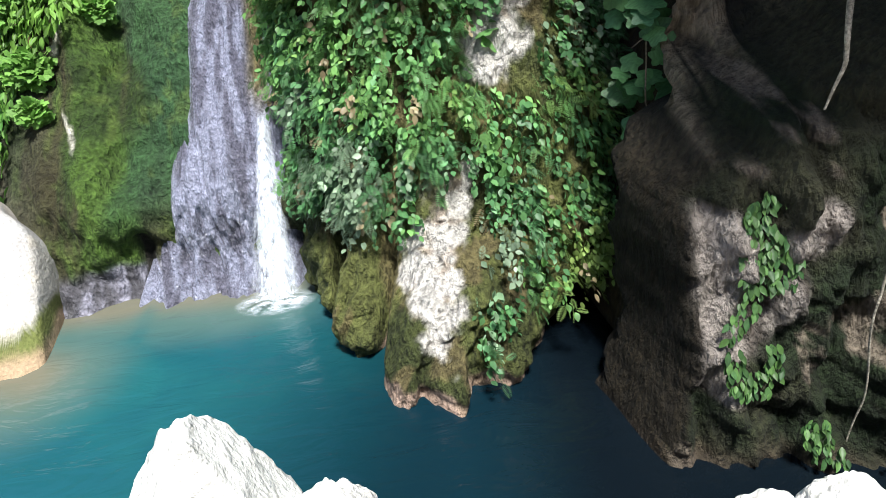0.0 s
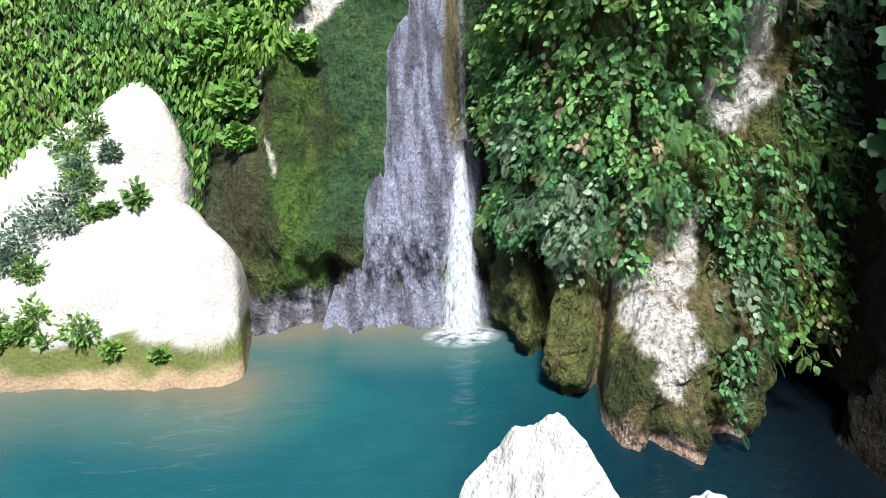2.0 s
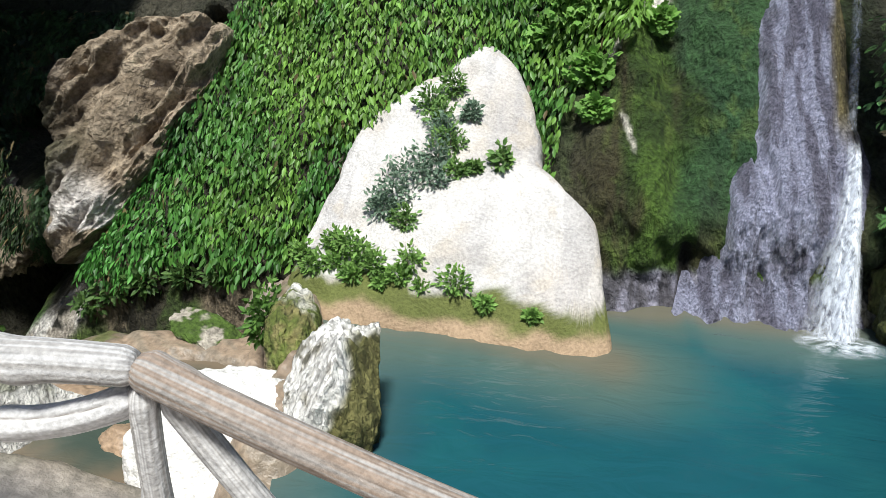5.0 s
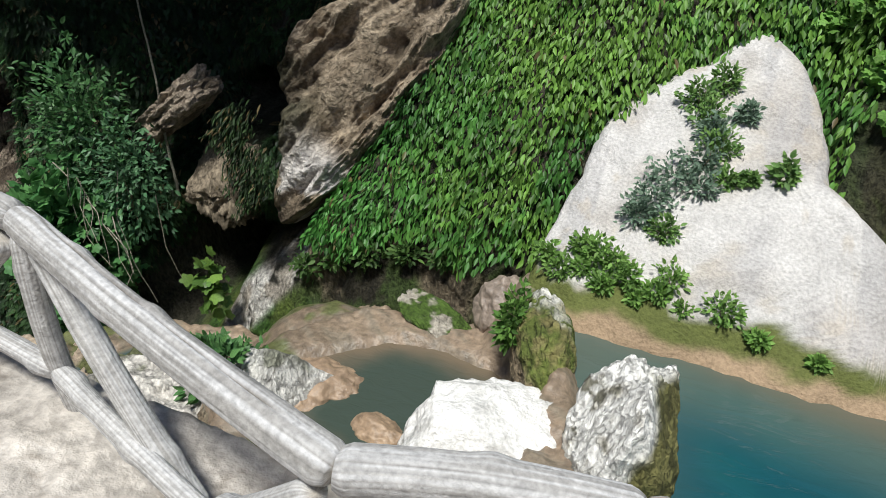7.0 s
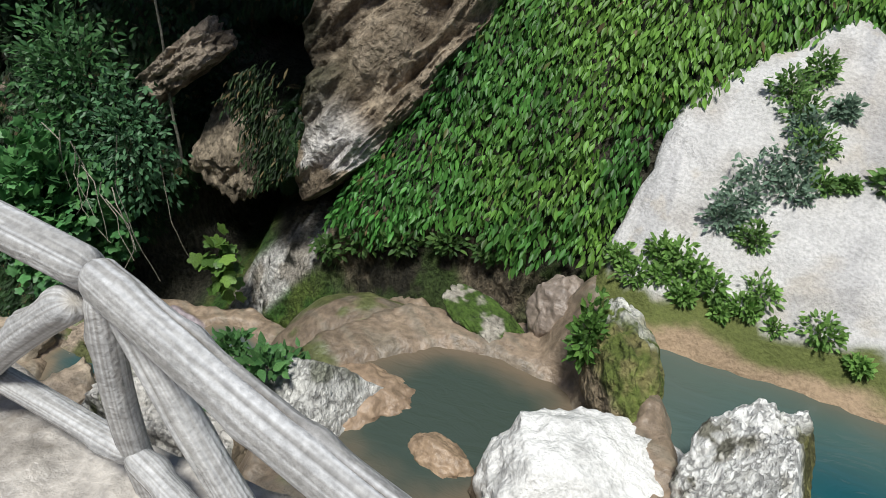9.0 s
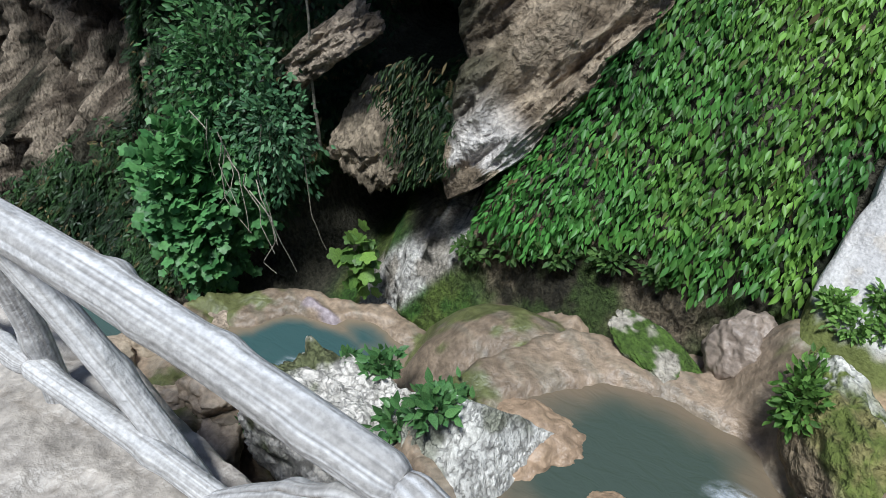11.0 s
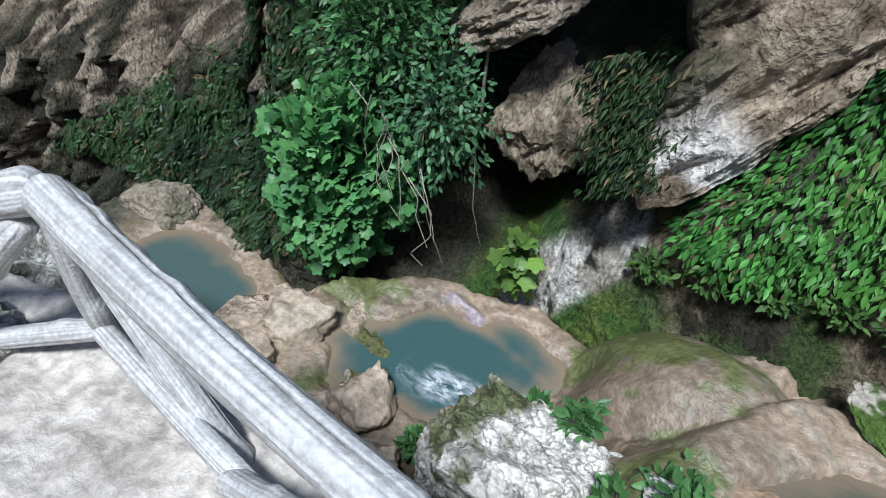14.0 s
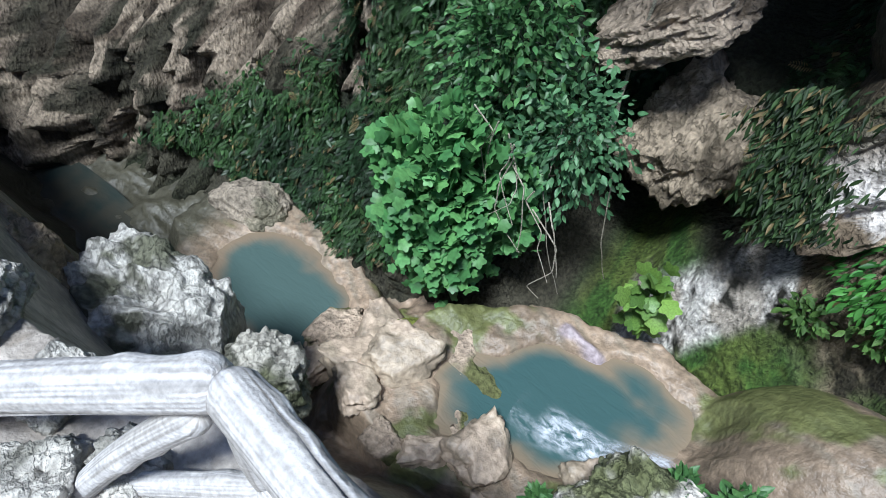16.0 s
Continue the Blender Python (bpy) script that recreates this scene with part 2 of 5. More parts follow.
def ground_z(x, y):
    x, y = np.asarray(x, float), np.asarray(y, float)
    top = np.interp(x, XS_PATH, ZS_PATH)
    bed = np.interp(x, XS_BED, ZS_BED)
    edge = 1.30 + 0.12 * np.sin(x * 1.7) - 0.35 * smooth(-1.6, -0.4, x) - 0.15 * smooth(-6.6, -8.5, x)
    s = np.clip((y - edge) / (0.75 + 0.4 * smooth(-5.5, -8.0, x)), 0, 1)
    z = top + (bed - top) * s * (2 - s)
    p = np.stack([x, y, 0 * x], -1)
    z = z + smooth(edge - 0.1, edge + 0.3, y) * (0.13 * fbm(p * 2.1, 5) + 0.05 * fbm(p * 7, 9, 3))
    z = z + (y < edge + 0.1) * 0.02 * fbm(p * 3.0, 8, 4)
    # rim between the pool and the lower basin
    rim = near_line(x, y, -3.32, 3.85, -2.78, 2.20)
    z = np.maximum(z, -0.58 - 2.2 * np.clip(rim - 0.12, 0, None) ** 1.2 + 0.05 * fbm(p * 5, 3, 3))
    # smooth terrace under the basin
    dome = np.hypot((x + 4.96) / 0.75, (y - 3.58) / 0.62)
    z = np.maximum(z, -1.16 - 0.45 * dome ** 2 + 0.05 * fbm(p * 2.2, 12, 3) - 0.6 * np.clip(dome - 1.2, 0, None))
    # hollows of the pools, each with a flat sandy rim
    for cx, cy, rx, ry, turn, level, deep in POOLS:
        c, sn = np.cos(turn), np.sin(turn)
        d = np.hypot((c * (x - cx) + sn * (y - cy)) / rx, (-sn * (x - cx) + c * (y - cy)) / ry) + 0.20 * fbm(p * 2.2, 13, 4)
        inside = level - deep * np.clip(1 - d * d, 0, 1) + 0.03 * smooth(0.95, 1.2, d)
        z = inside + (z - inside) * smooth(1.0, 1.32, d)
        shelf = level + 0.03 + 0.05 * np.abs(fbm(p * 3.1, 14, 3)) - 1.4 * np.clip(d - 1.55, 0, None)
        z = np.where(d > 1.0, np.maximum(z, shelf * smooth(0.98, 1.12, d) + inside * (1 - smooth(0.98, 1.12, d))), z)
    z = z + 0.06 * np.exp(-(near_line(x, y, -7.0, 3.66, -6.02, 3.46) / 0.05) ** 2)
    # bank behind the walker
    z = z + 1.5 * np.clip(-1.3 - y, 0, None) ** 1.2
    return z


# ---- large structure ----
rng = np.random.default_rng(7)


def far_bare(x, z, n1):
    """How bare the pale tufa of the far left is: a slanting field and one column beside it."""
    field = smooth(-0.18, 0.22, z + 1.5 - 0.72 * (x + 10.3) + 0.25 * n1) * smooth(-10.2, -10.5, x + 0.2 * n1)
    return np.maximum(field, smooth(0.24, 0.13, near_line(x, z, -10.02, -1.65, -9.7, -0.4) + 0.06 * n1))


def cliff_tone(x, z, p):
    n1, n2 = fbm(p * 1.7, 21), fbm(p * 6.0, 22)
    # very dark backing tone, painting the shade between the leaves
    tone = blend((0.07, 0.065, 0.045), (0.022, 0.027, 0.014), smooth(-0.4, 0.5, n1))
    # mossy wall beside the fall
    w = smooth(-1.7, -1.0, x + 0.3 * n1) * smooth(0.9, 0.3, x)
    moss = blend((0.068, 0.125, 0.020), (0.026, 0.048, 0.010), smooth(-0.5, 0.6, n1 + 0.4 * n2))
    moss = blend(moss, (0.050, 0.036, 0.020), 0.8 * smooth(0.05, 0.45, fbm(np.stack([x * 5, 0 * x, z * 1.3], -1), 29)))
    tone = blend(tone, moss, w)
    g = smooth(-0.65, -0.35, x - 0.22 * n1 - 0.08 * n2 + 0.1 * z) * smooth(0.25, 0.0, x - 0.15 * z) * smooth(-0.35, 0.1, z)
    tone = blend(tone, (0.030, 0.080, 0.034), 0.8 * g)
    bits = fbm(p * 13.0, 23)
    tone = blend(tone, (0.12, 0.17, 0.035), w * smooth(0.45, 0.8, bits + 0.3 * n1) * 0.35)
    # wet violet rock along the waterline; beside the fall, a slot's shade painted in
    tone = blend(tone, blend((0.30, 0.29, 0.36), (0.10, 0.095, 0.11), smooth(-0.3, 0.4, fbm(np.stack([x * 14, 0 * x, z * 4], -1), 25))), w * smooth(-0.42, -0.50, z + 0.05 * n2) * smooth(-1.45, -1.3, x))
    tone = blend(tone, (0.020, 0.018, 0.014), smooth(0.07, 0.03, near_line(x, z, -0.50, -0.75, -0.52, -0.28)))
    tone = blend(tone, (0.70, 0.66, 0.60), smooth(0.13, 0.08, near_line(x, z, -0.84, 1.36, -0.52, 1.66) + 0.03 * n2))
    streak = np.minimum(near_line(x, z, -1.16, 0.92, -1.10, 1.12), near_line(x, z, -1.03, 0.54, -0.95, 0.36)) + 0.012 * n2
    tone = blend(tone, (0.62, 0.58, 0.50), smooth(0.035, 0.015, streak))
    # pale tufa of the far left
    w = np.maximum(far_bare(x, z, n1), 0)
    tone = blend(tone, blend((0.38, 0.31, 0.235), (0.085, 0.065, 0.047), smooth(-0.3, 0.5, n2 + 0.5 * fbm(np.stack([x * 8, 0 * x, z * 1.5], -1), 24))), w)
    # dark mossy pits, then shade painted into the grooves of the relief
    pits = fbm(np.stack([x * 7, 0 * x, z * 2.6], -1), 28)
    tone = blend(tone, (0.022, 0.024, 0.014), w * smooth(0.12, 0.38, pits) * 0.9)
    groove_shade = np.abs(fbm(np.stack([x * 9, 0 * x, z * 2.2], -1), 35, 3))
    tone = blend(tone, (0.040, 0.032, 0.022), w * smooth(0.35, 0.75, groove_shade) * 0.8)
    # bare earth and stone at the foot of the leaves
    w = smooth(-0.55, -0.75, z) * smooth(-6.6, -6.2, x) * smooth(-3.1, -3.4, x)
    earth = blend((0.17, 0.135, 0.09), (0.045, 0.07, 0.018), smooth(-0.35, 0.3, n1 + 0.3 * n2))
    earth = blend(earth, (0.030, 0.026, 0.016), smooth(0.3, 0.6, fbm(p * 4.0, 26)))
    tone = blend(tone, earth, w)
    w = smooth(-1.5, -1.75, z + 0.15 * n1) * smooth(-7.4, -7.0, x) * smooth(-5.3, -5.7, x)
    tone = blend(tone, blend((0.045, 0.105, 0.018), (0.085, 0.12, 0.024), smooth(-0.2, 0.5, n2)), w)
    w = smooth(0.24, 0.14, near_line(x, z, -6.62, -2.10, -6.05, -1.45) + 0.06 * n1)
    ledge = blend((0.62, 0.59, 0.55), (0.36, 0.32, 0.27), smooth(-0.1, 0.5, n2))
    # holes drawn as near-black spots, their inner shade given as colour
    tone = blend(tone, blend(ledge, (0.025, 0.024, 0.018), smooth(0.45, 0.60, fbm(p * 10.0, 27))), w)
    return tone


u = np.concatenate([np.linspace(-18, -13, 50)[:-1], np.linspace(-13, -8, 160)[:-1], np.linspace(-8, 3.2, 360)])
v = np.linspace(-4.4, 4.6, 320)
gx, gz = np.meshgrid(u, v, indexing="ij")
gp = np.stack([gx, 0 * gx, gz], -1)
gy = cliff_y(gx, gz) + 0.16 * fbm(gp * 1.3, 31) + 0.05 * fbm(gp * 5, 32) + 0.022 * fbm(gp * 14, 34, 3)
flute = smooth(-8.6, -9.6, gx)
gy = gy + flute * 0.26 * fbm(np.stack([gx * 5, 0 * gx, gz * 1.1], -1), 33) + flute * 0.34 * np.abs(fbm(np.stack([gx * 9, 0 * gx, gz * 2.2], -1), 35, 3))
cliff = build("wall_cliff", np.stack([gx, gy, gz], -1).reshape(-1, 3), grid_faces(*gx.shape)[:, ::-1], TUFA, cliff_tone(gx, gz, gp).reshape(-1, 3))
tagged(cliff, "mossy limestone cliff with bare earth at its foot", "cliff", kind="structure")

# ground: path, bank and stream bed in one sheet
u, v = np.concatenate([np.linspace(-18, -10, 80)[:-1], np.linspace(-10, 3, 480)[:-1], np.linspace(3, 8, 30)]), np.concatenate([np.linspace(-4.5, 0, 50)[:-1], np.linspace(0, 5, 230)[:-1], np.linspace(5, 6.5, 20)])
gx, gy = np.meshgrid(u, v, indexing="ij")
gp = np.stack([gx, gy, 0 * gx], -1)
gz = ground_z(gx, gy)
trod = np.abs(fbm(gp * 3.4, 45, 4))
gz = gz + smooth(1.4, 1.2, gy) * (0.035 * np.clip(trod, 0, 0.35) + 0.010 * fbm(gp * 13, 46, 2))
gz = gz + 0.018 * smooth(1.6, 2.2, gy) * np.abs(fbm(np.stack([gx * 3.0 - gy, gx * 5 + gy * 9, 0 * gx], -1), 44, 3))
n1, n2 = fbm(gp * 1.8, 41), fbm(gp * 7, 42)
tone = blend((0.275, 0.205, 0.145), (0.18, 0.135, 0.095), smooth(-0.4, 0.5, n1))
ripple = fbm(np.stack([gx * 2.0 - gy * 1.2, gx * 9 + gy * 14, 0 * gx], -1), 43, 3)
tone = blend(tone, (0.19, 0.165, 0.125), 0.55 * smooth(0.1, 0.5, ripple))
tone = blend(tone, (0.09, 0.11, 0.03), smooth(0.4, 0.7, n1 + 0.4 * n2) * 0.8)
bank = smooth(2.1, 1.6, gy) * smooth(1.1, 1.4, gy)
tone = blend(tone, blend((0.20, 0.17, 0.13), (0.33, 0.29, 0.24), smooth(-0.3, 0.4, n2)), bank * 0.8)
tone = blend(tone, (0.055, 0.052, 0.036), smooth(-10.3, -10.9, gx + 0.2 * n1))
lip = near_line(gx, gy, -7.0, 3.66, -6.02, 3.46)
tone = blend(tone, (0.33, 0.275, 0.29), smooth(0.07, 0.03, lip + 0.03 * n2))
onpath = smooth(1.45, 1.2, gy)
tone = blend(tone, blend((0.43, 0.39, 0.35), (0.32, 0.285, 0.25), smooth(-0.4, 0.5, n1)), onpath)
tone = blend(tone, (0.20, 0.17, 0.14), onpath * 0.8 * smooth(0.09, 0.0, trod))
ground = build("ground", np.stack([gx, gy, gz], -1).reshape(-1, 3), grid_faces(*gx.shape), SMOOTH_ROCK, tone.reshape(-1, 3))
tagged(ground, "pale trodden path and water-worn brown stream bed", "ground", kind="structure")

# the tufa buttress beside the fall
FOOT = np.array(((0.72, 4.30), (0.72, 3.78), (0.92, 3.30), (1.05, 2.86), (1.36, 2.40), (1.86, 2.66), (2.14, 2.98), (2.40, 3.70)))
UPPER = np.array(((0.84, 4.60), (0.86, 4.02), (1.10, 3.66), (1.42, 3.42), (1.92, 3.28), (2.50, 3.28), (2.86, 3.52), (2.88, 4.40)))


def buttress_point(a, z):
    """Skin of the buttress: a runs from its left flank (0) round to its right flank (1)."""
    a, h = np.asarray(a, float), np.asarray(z, float) + 0.69
    k = np.linspace(0, 1, len(FOOT))
    soft = np.linspace(-0.06, 0.06, 5)
    run = lambda pts, c: np.mean([np.interp(np.clip(a + d, 0, 1), k, pts[:, c]) for d in soft], axis=0)
    w = smooth(-0.1, 0.95, h)
    lean = 0.42 * np.clip(h - 0.7, 0, 1.2) - 0.05 * np.clip(h - 1.9, 0, None)
    x = run(FOOT, 0) * (1 - w) + run(UPPER, 0) * w
    y = run(FOOT, 1) * (1 - w) + run(UPPER, 1) * w + lean
    # deep clefts between the fluted columns
    cleft = 0.34 * np.exp(-(near_line(x, z, 1.05, -0.75, 1.30, 0.06) / 0.05) ** 2) + 0.24 * np.exp(-(near_line(x, z, 0.90, -0.75, 0.93, 0.05) / 0.04) ** 2)
    ribs = (0.055 * np.sin(a * 58 + 2.0 * h) + 0.03 * np.abs(np.sin(a * 70 + 3.0 * h))) * smooth(0.9, 0.2, h)
    under = 0.07 * smooth(0.13, 0.02, h)
    return x + 0.4 * (cleft + under), y + cleft + under + ribs


a = np.linspace(0, 1, 280)
z = np.concatenate([np.linspace(-1.6, 0.4, 150)[:-1], np.linspace(0.4, 4.2, 150)])
ga, gz = np.meshgrid(a, z, indexing="ij")
gx, gy = buttress_point(ga, gz)
gp = np.stack([gx, gy, gz], -1)
out = unit(np.stack([np.cos(np.pi * (1.08 - 1.16 * ga)), -np.sin(np.pi * (1.08 - 1.16 * ga)), 0 * ga], -1))
bump = 0.10 * fbm(gp * np.array([3.0, 3.0, 1.2]), 51) + 0.04 * fbm(gp * 9, 52, 3)
gp = gp + out * bump[..., None]
n1, n2 = fbm(gp * 2.4, 53), fbm(gp * 8, 54)
tone = blend((0.105, 0.115, 0.034), (0.045, 0.055, 0.016), smooth(-0.4, 0.5, n1))
rust = fbm(np.stack([gx * 7, gy * 7, gz * 1.4], -1), 55)
tone = blend(tone, (0.15, 0.115, 0.055), 0.7 * smooth(0.1, 0.5, rust))
pale = np.minimum(np.minimum(near_line(gx, gz, 1.50, -0.20, 1.74, 0.26), near_line(gx, gz, 1.50, -0.42, 1.54, -0.20) + 0.05), near_line(gx, gz, 2.02, 0.98, 2.24, 1.5)) + 0.07 * n2 + 0.06 * n1
tone = blend(tone, blend((0.62, 0.58, 0.54), (0.40, 0.33, 0.27), smooth(0.1, 0.6, n2)), smooth(0.15, 0.09, pale))
tone = blend(tone, blend((0.40, 0.28, 0.22), (0.24, 0.17, 0.12), smooth(-0.3, 0.4, n2)), smooth(-0.57, -0.62, gz + 0.03 * n2 + 0.25 * smooth(1.25, 1.0, gx)))
buttress = build("wall_buttress", gp.reshape(-1, 3), grid_faces(*ga.shape), TUFA, tone.reshape(-1, 3))
tagged(buttress, "mossy fluted tufa buttress standing in the pool", "rock", kind="structure")

# dark cave and the rock wall beyond it
def cave_face(x, z):
    """The near mass beside the cave, a brown wall set back behind it and the cave's depth."""
    y = 2.66 + 0.25 * (z + 0.72) - 0.25 * np.clip(x - 2.9, 0, None)
    edge = np.interp(z, (-0.75, -0.5, -0.22, 0.2, 0.54, 0.72), (2.36, 2.44, 2.52, 2.49, 2.47, 2.62))
    return y - 0.72 * smooth(-0.04, 0.14, x - edge) * smooth(0.30, -0.15, z - 0.62 - 0.75 * (x - 2.6))


u, v = np.linspace(2.1, 7.5, 300), np.linspace(-1.8, 4.5, 260)
gx, gz = np.meshgrid(u, v, indexing="ij")
gy = cave_face(gx, gz)
gp = np.stack([gx, 0 * gx, gz], -1)
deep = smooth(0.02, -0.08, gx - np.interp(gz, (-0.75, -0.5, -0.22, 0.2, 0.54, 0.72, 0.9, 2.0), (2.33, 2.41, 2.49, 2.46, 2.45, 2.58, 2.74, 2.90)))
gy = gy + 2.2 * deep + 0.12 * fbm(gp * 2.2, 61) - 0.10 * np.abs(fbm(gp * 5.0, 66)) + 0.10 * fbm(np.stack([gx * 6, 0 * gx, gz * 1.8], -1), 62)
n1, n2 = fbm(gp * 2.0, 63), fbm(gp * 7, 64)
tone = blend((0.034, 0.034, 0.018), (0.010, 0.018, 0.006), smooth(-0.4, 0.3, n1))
tone = blend(tone, (0.16, 0.13, 0.10), smooth(0.65, 0.9, n2 + 0.3 * n1))
pillar = np.minimum(np.minimum(near_line(gx, gz, 2.74, -0.22, 2.73, 0.42), near_line(gx, gz, 2.76, -0.20, 3.02, 0.22) + 0.05), near_line(gx, gz, 3.02, 0.35, 3.12, 0.50) + 0.02) + 0.05 * n2
tone = blend(tone, blend((0.30, 0.26, 0.235), (0.06, 0.048, 0.04), smooth(0.0, 0.5, fbm(np.stack([gx * 16, 0 * gx, gz * 4], -1), 67))), smooth(0.15, 0.08, pillar))
# lower flank coloured near black to stand for the cave's shade
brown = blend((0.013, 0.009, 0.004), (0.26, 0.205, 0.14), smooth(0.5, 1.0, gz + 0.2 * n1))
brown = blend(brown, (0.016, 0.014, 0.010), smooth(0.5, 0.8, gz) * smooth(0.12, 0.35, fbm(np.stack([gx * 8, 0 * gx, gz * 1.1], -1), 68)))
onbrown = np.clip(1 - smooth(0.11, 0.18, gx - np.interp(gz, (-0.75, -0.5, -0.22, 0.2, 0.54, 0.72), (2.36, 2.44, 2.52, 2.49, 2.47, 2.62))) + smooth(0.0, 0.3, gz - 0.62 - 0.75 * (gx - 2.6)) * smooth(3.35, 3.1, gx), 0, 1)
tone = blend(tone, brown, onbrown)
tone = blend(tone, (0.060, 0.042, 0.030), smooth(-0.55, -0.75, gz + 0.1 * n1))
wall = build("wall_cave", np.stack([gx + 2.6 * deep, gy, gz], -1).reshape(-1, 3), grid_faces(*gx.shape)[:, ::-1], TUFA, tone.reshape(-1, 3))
tagged(wall, "shaded tufa wall beside a dark cave mouth", "rock", kind="structure")

# smooth brown wall set back in the cave's mouth
gu, gz = np.meshgrid(np.linspace(0, 1, 70), np.linspace(-0.62, 2.2, 120), indexing="ij")
ragged = 0.05 * fbm(np.stack([0 * gu, gz * 3, 0 * gu], -1), 69)
gx = 2.47 + 0.24 * (gz + 0.72) + ragged + gu * 1.1
gy = 2.74 + 0.25 * (gz + 0.72) + 1.2 * smooth(0.12, 0.0, gu) ** 2
gp = np.stack([gx, 0 * gx, gz], -1)
gz = gz + 0.10 * smooth(-0.3, -0.62, gz) * fbm(np.stack([gx * 7, 0 * gx, 0 * gx], -1), 70)
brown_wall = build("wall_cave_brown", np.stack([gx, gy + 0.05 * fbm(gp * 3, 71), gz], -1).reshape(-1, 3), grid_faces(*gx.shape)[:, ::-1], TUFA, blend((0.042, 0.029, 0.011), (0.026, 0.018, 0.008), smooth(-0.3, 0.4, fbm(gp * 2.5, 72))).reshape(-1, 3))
tagged(brown_wall, "smooth olive-brown rock wall in the cave mouth", "rock", kind="structure")


# Unseen roofs, added only to keep sun and sky off the walls below.
def roof(name, x0, x1, y0, y1, z0, rise, seed):
    u, v = np.linspace(x0, x1, 60), np.linspace(y0, y1, 50)
    gx, gy = np.meshgrid(u, v, indexing="ij")
    gp = np.stack([gx, gy, 0 * gx], -1)
    gz = z0 + rise * (y1 - gy) + 0.3 * fbm(gp * 1.1, seed)
    ob = build(name, np.stack([gx, gy, gz], -1).reshape(-1, 3), grid_faces(*gx.shape), TUFA, blend((0.16, 0.13, 0.1), (0.07, 0.06, 0.04), smooth(-0.3, 0.3, fbm(gp * 3, seed))).reshape(-1, 3))
    return tagged(ob, "added tufa roof, out of view, shading the walls below", "rock", kind="structure")


roof("ceiling_shade_east", 2.62, 8.0, 1.22, 7.5, 2.8, 0.0, 71)
# wall added to close the cave, coloured dark like the shade in there
u, v = np.linspace(2.2, 8.0, 60), np.linspace(-2.0, 4.5, 60)
gx, gz = np.meshgrid(u, v, indexing="ij")
gp = np.stack([gx, 0 * gx, gz], -1)
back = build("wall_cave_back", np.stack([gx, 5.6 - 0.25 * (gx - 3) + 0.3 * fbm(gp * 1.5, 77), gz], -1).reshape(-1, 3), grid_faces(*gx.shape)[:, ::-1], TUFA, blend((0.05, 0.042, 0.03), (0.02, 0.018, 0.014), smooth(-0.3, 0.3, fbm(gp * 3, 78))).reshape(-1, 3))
tagged(back, "dark-coloured back wall of the cave", "rock", kind="structure")
roof("ceiling_shade_west", -18.0, -6.0, 3.3, 7.5, 2.1, 0.25, 72)
u, v = np.linspace(-18, 8, 60), np.linspace(-0.5, 5.0, 30)
gx, gz = np.meshgrid(u, v, indexing="ij")
gp = np.stack([gx, 0 * gx, gz], -1)
back = build("wall_south", np.stack([gx, -4.2 - 0.4 * gz + 0.5 * fbm(gp * 0.8, 75), gz], -1).reshape(-1, 3), grid_faces(*gx.shape), TUFA, blend((0.2, 0.17, 0.12), (0.06, 0.08, 0.03), smooth(-0.4, 0.4, fbm(gp, 76))).reshape(-1, 3))
tagged(back, "rocky slope behind the path", "rock", kind="structure")

# ---- water ----
u, v = np.linspace(-3.6, 7.0, 220), np.linspace(0.9, 6.0, 120)
gx, gy = np.meshgrid(u, v, indexing="ij")
line = -3.42 + (4.2 - gy) * 0.35
gx = np.maximum(gx, np.minimum(line, 6.5))
shore = cliff_y(gx, LEVEL + 0 * gx) - gy
block = near_line(gx, gy, -3.3, 3.85, -1.05, 3.45)
gp = np.stack([gx, gy, 0 * gx], -1)
n1 = fbm(gp * 1.6, 81)
tone = blend((0.008, 0.066, 0.084), (0.010, 0.080, 0.092), smooth(-0.4, 0.4, n1))
# shade of the buttress and cave painted into the water's colour
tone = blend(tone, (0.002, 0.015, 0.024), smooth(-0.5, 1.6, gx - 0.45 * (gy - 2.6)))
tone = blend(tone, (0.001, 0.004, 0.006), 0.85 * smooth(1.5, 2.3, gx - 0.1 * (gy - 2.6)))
shallow = np.minimum(shore * 1.0, block * 0.9) + 0.06 * n1
tone = blend(tone, (0.06, 0.105, 0.095), smooth(0.75, 0.25, shallow) * smooth(1.0, 0.4, gx))
tone = blend(tone, (0.12, 0.115, 0.085), smooth(0.34, 0.02, shallow) * smooth(1.0, 0.4, gx))
west = smooth(-1.9, -2.9, gx)
tone = blend(tone, (0.11, 0.125, 0.10), west * 0.7)
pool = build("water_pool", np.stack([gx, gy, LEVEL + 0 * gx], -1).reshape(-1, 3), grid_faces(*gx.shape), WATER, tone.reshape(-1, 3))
tagged(pool, "turquoise pool water, milky brown along its shores", "water", kind="structure")


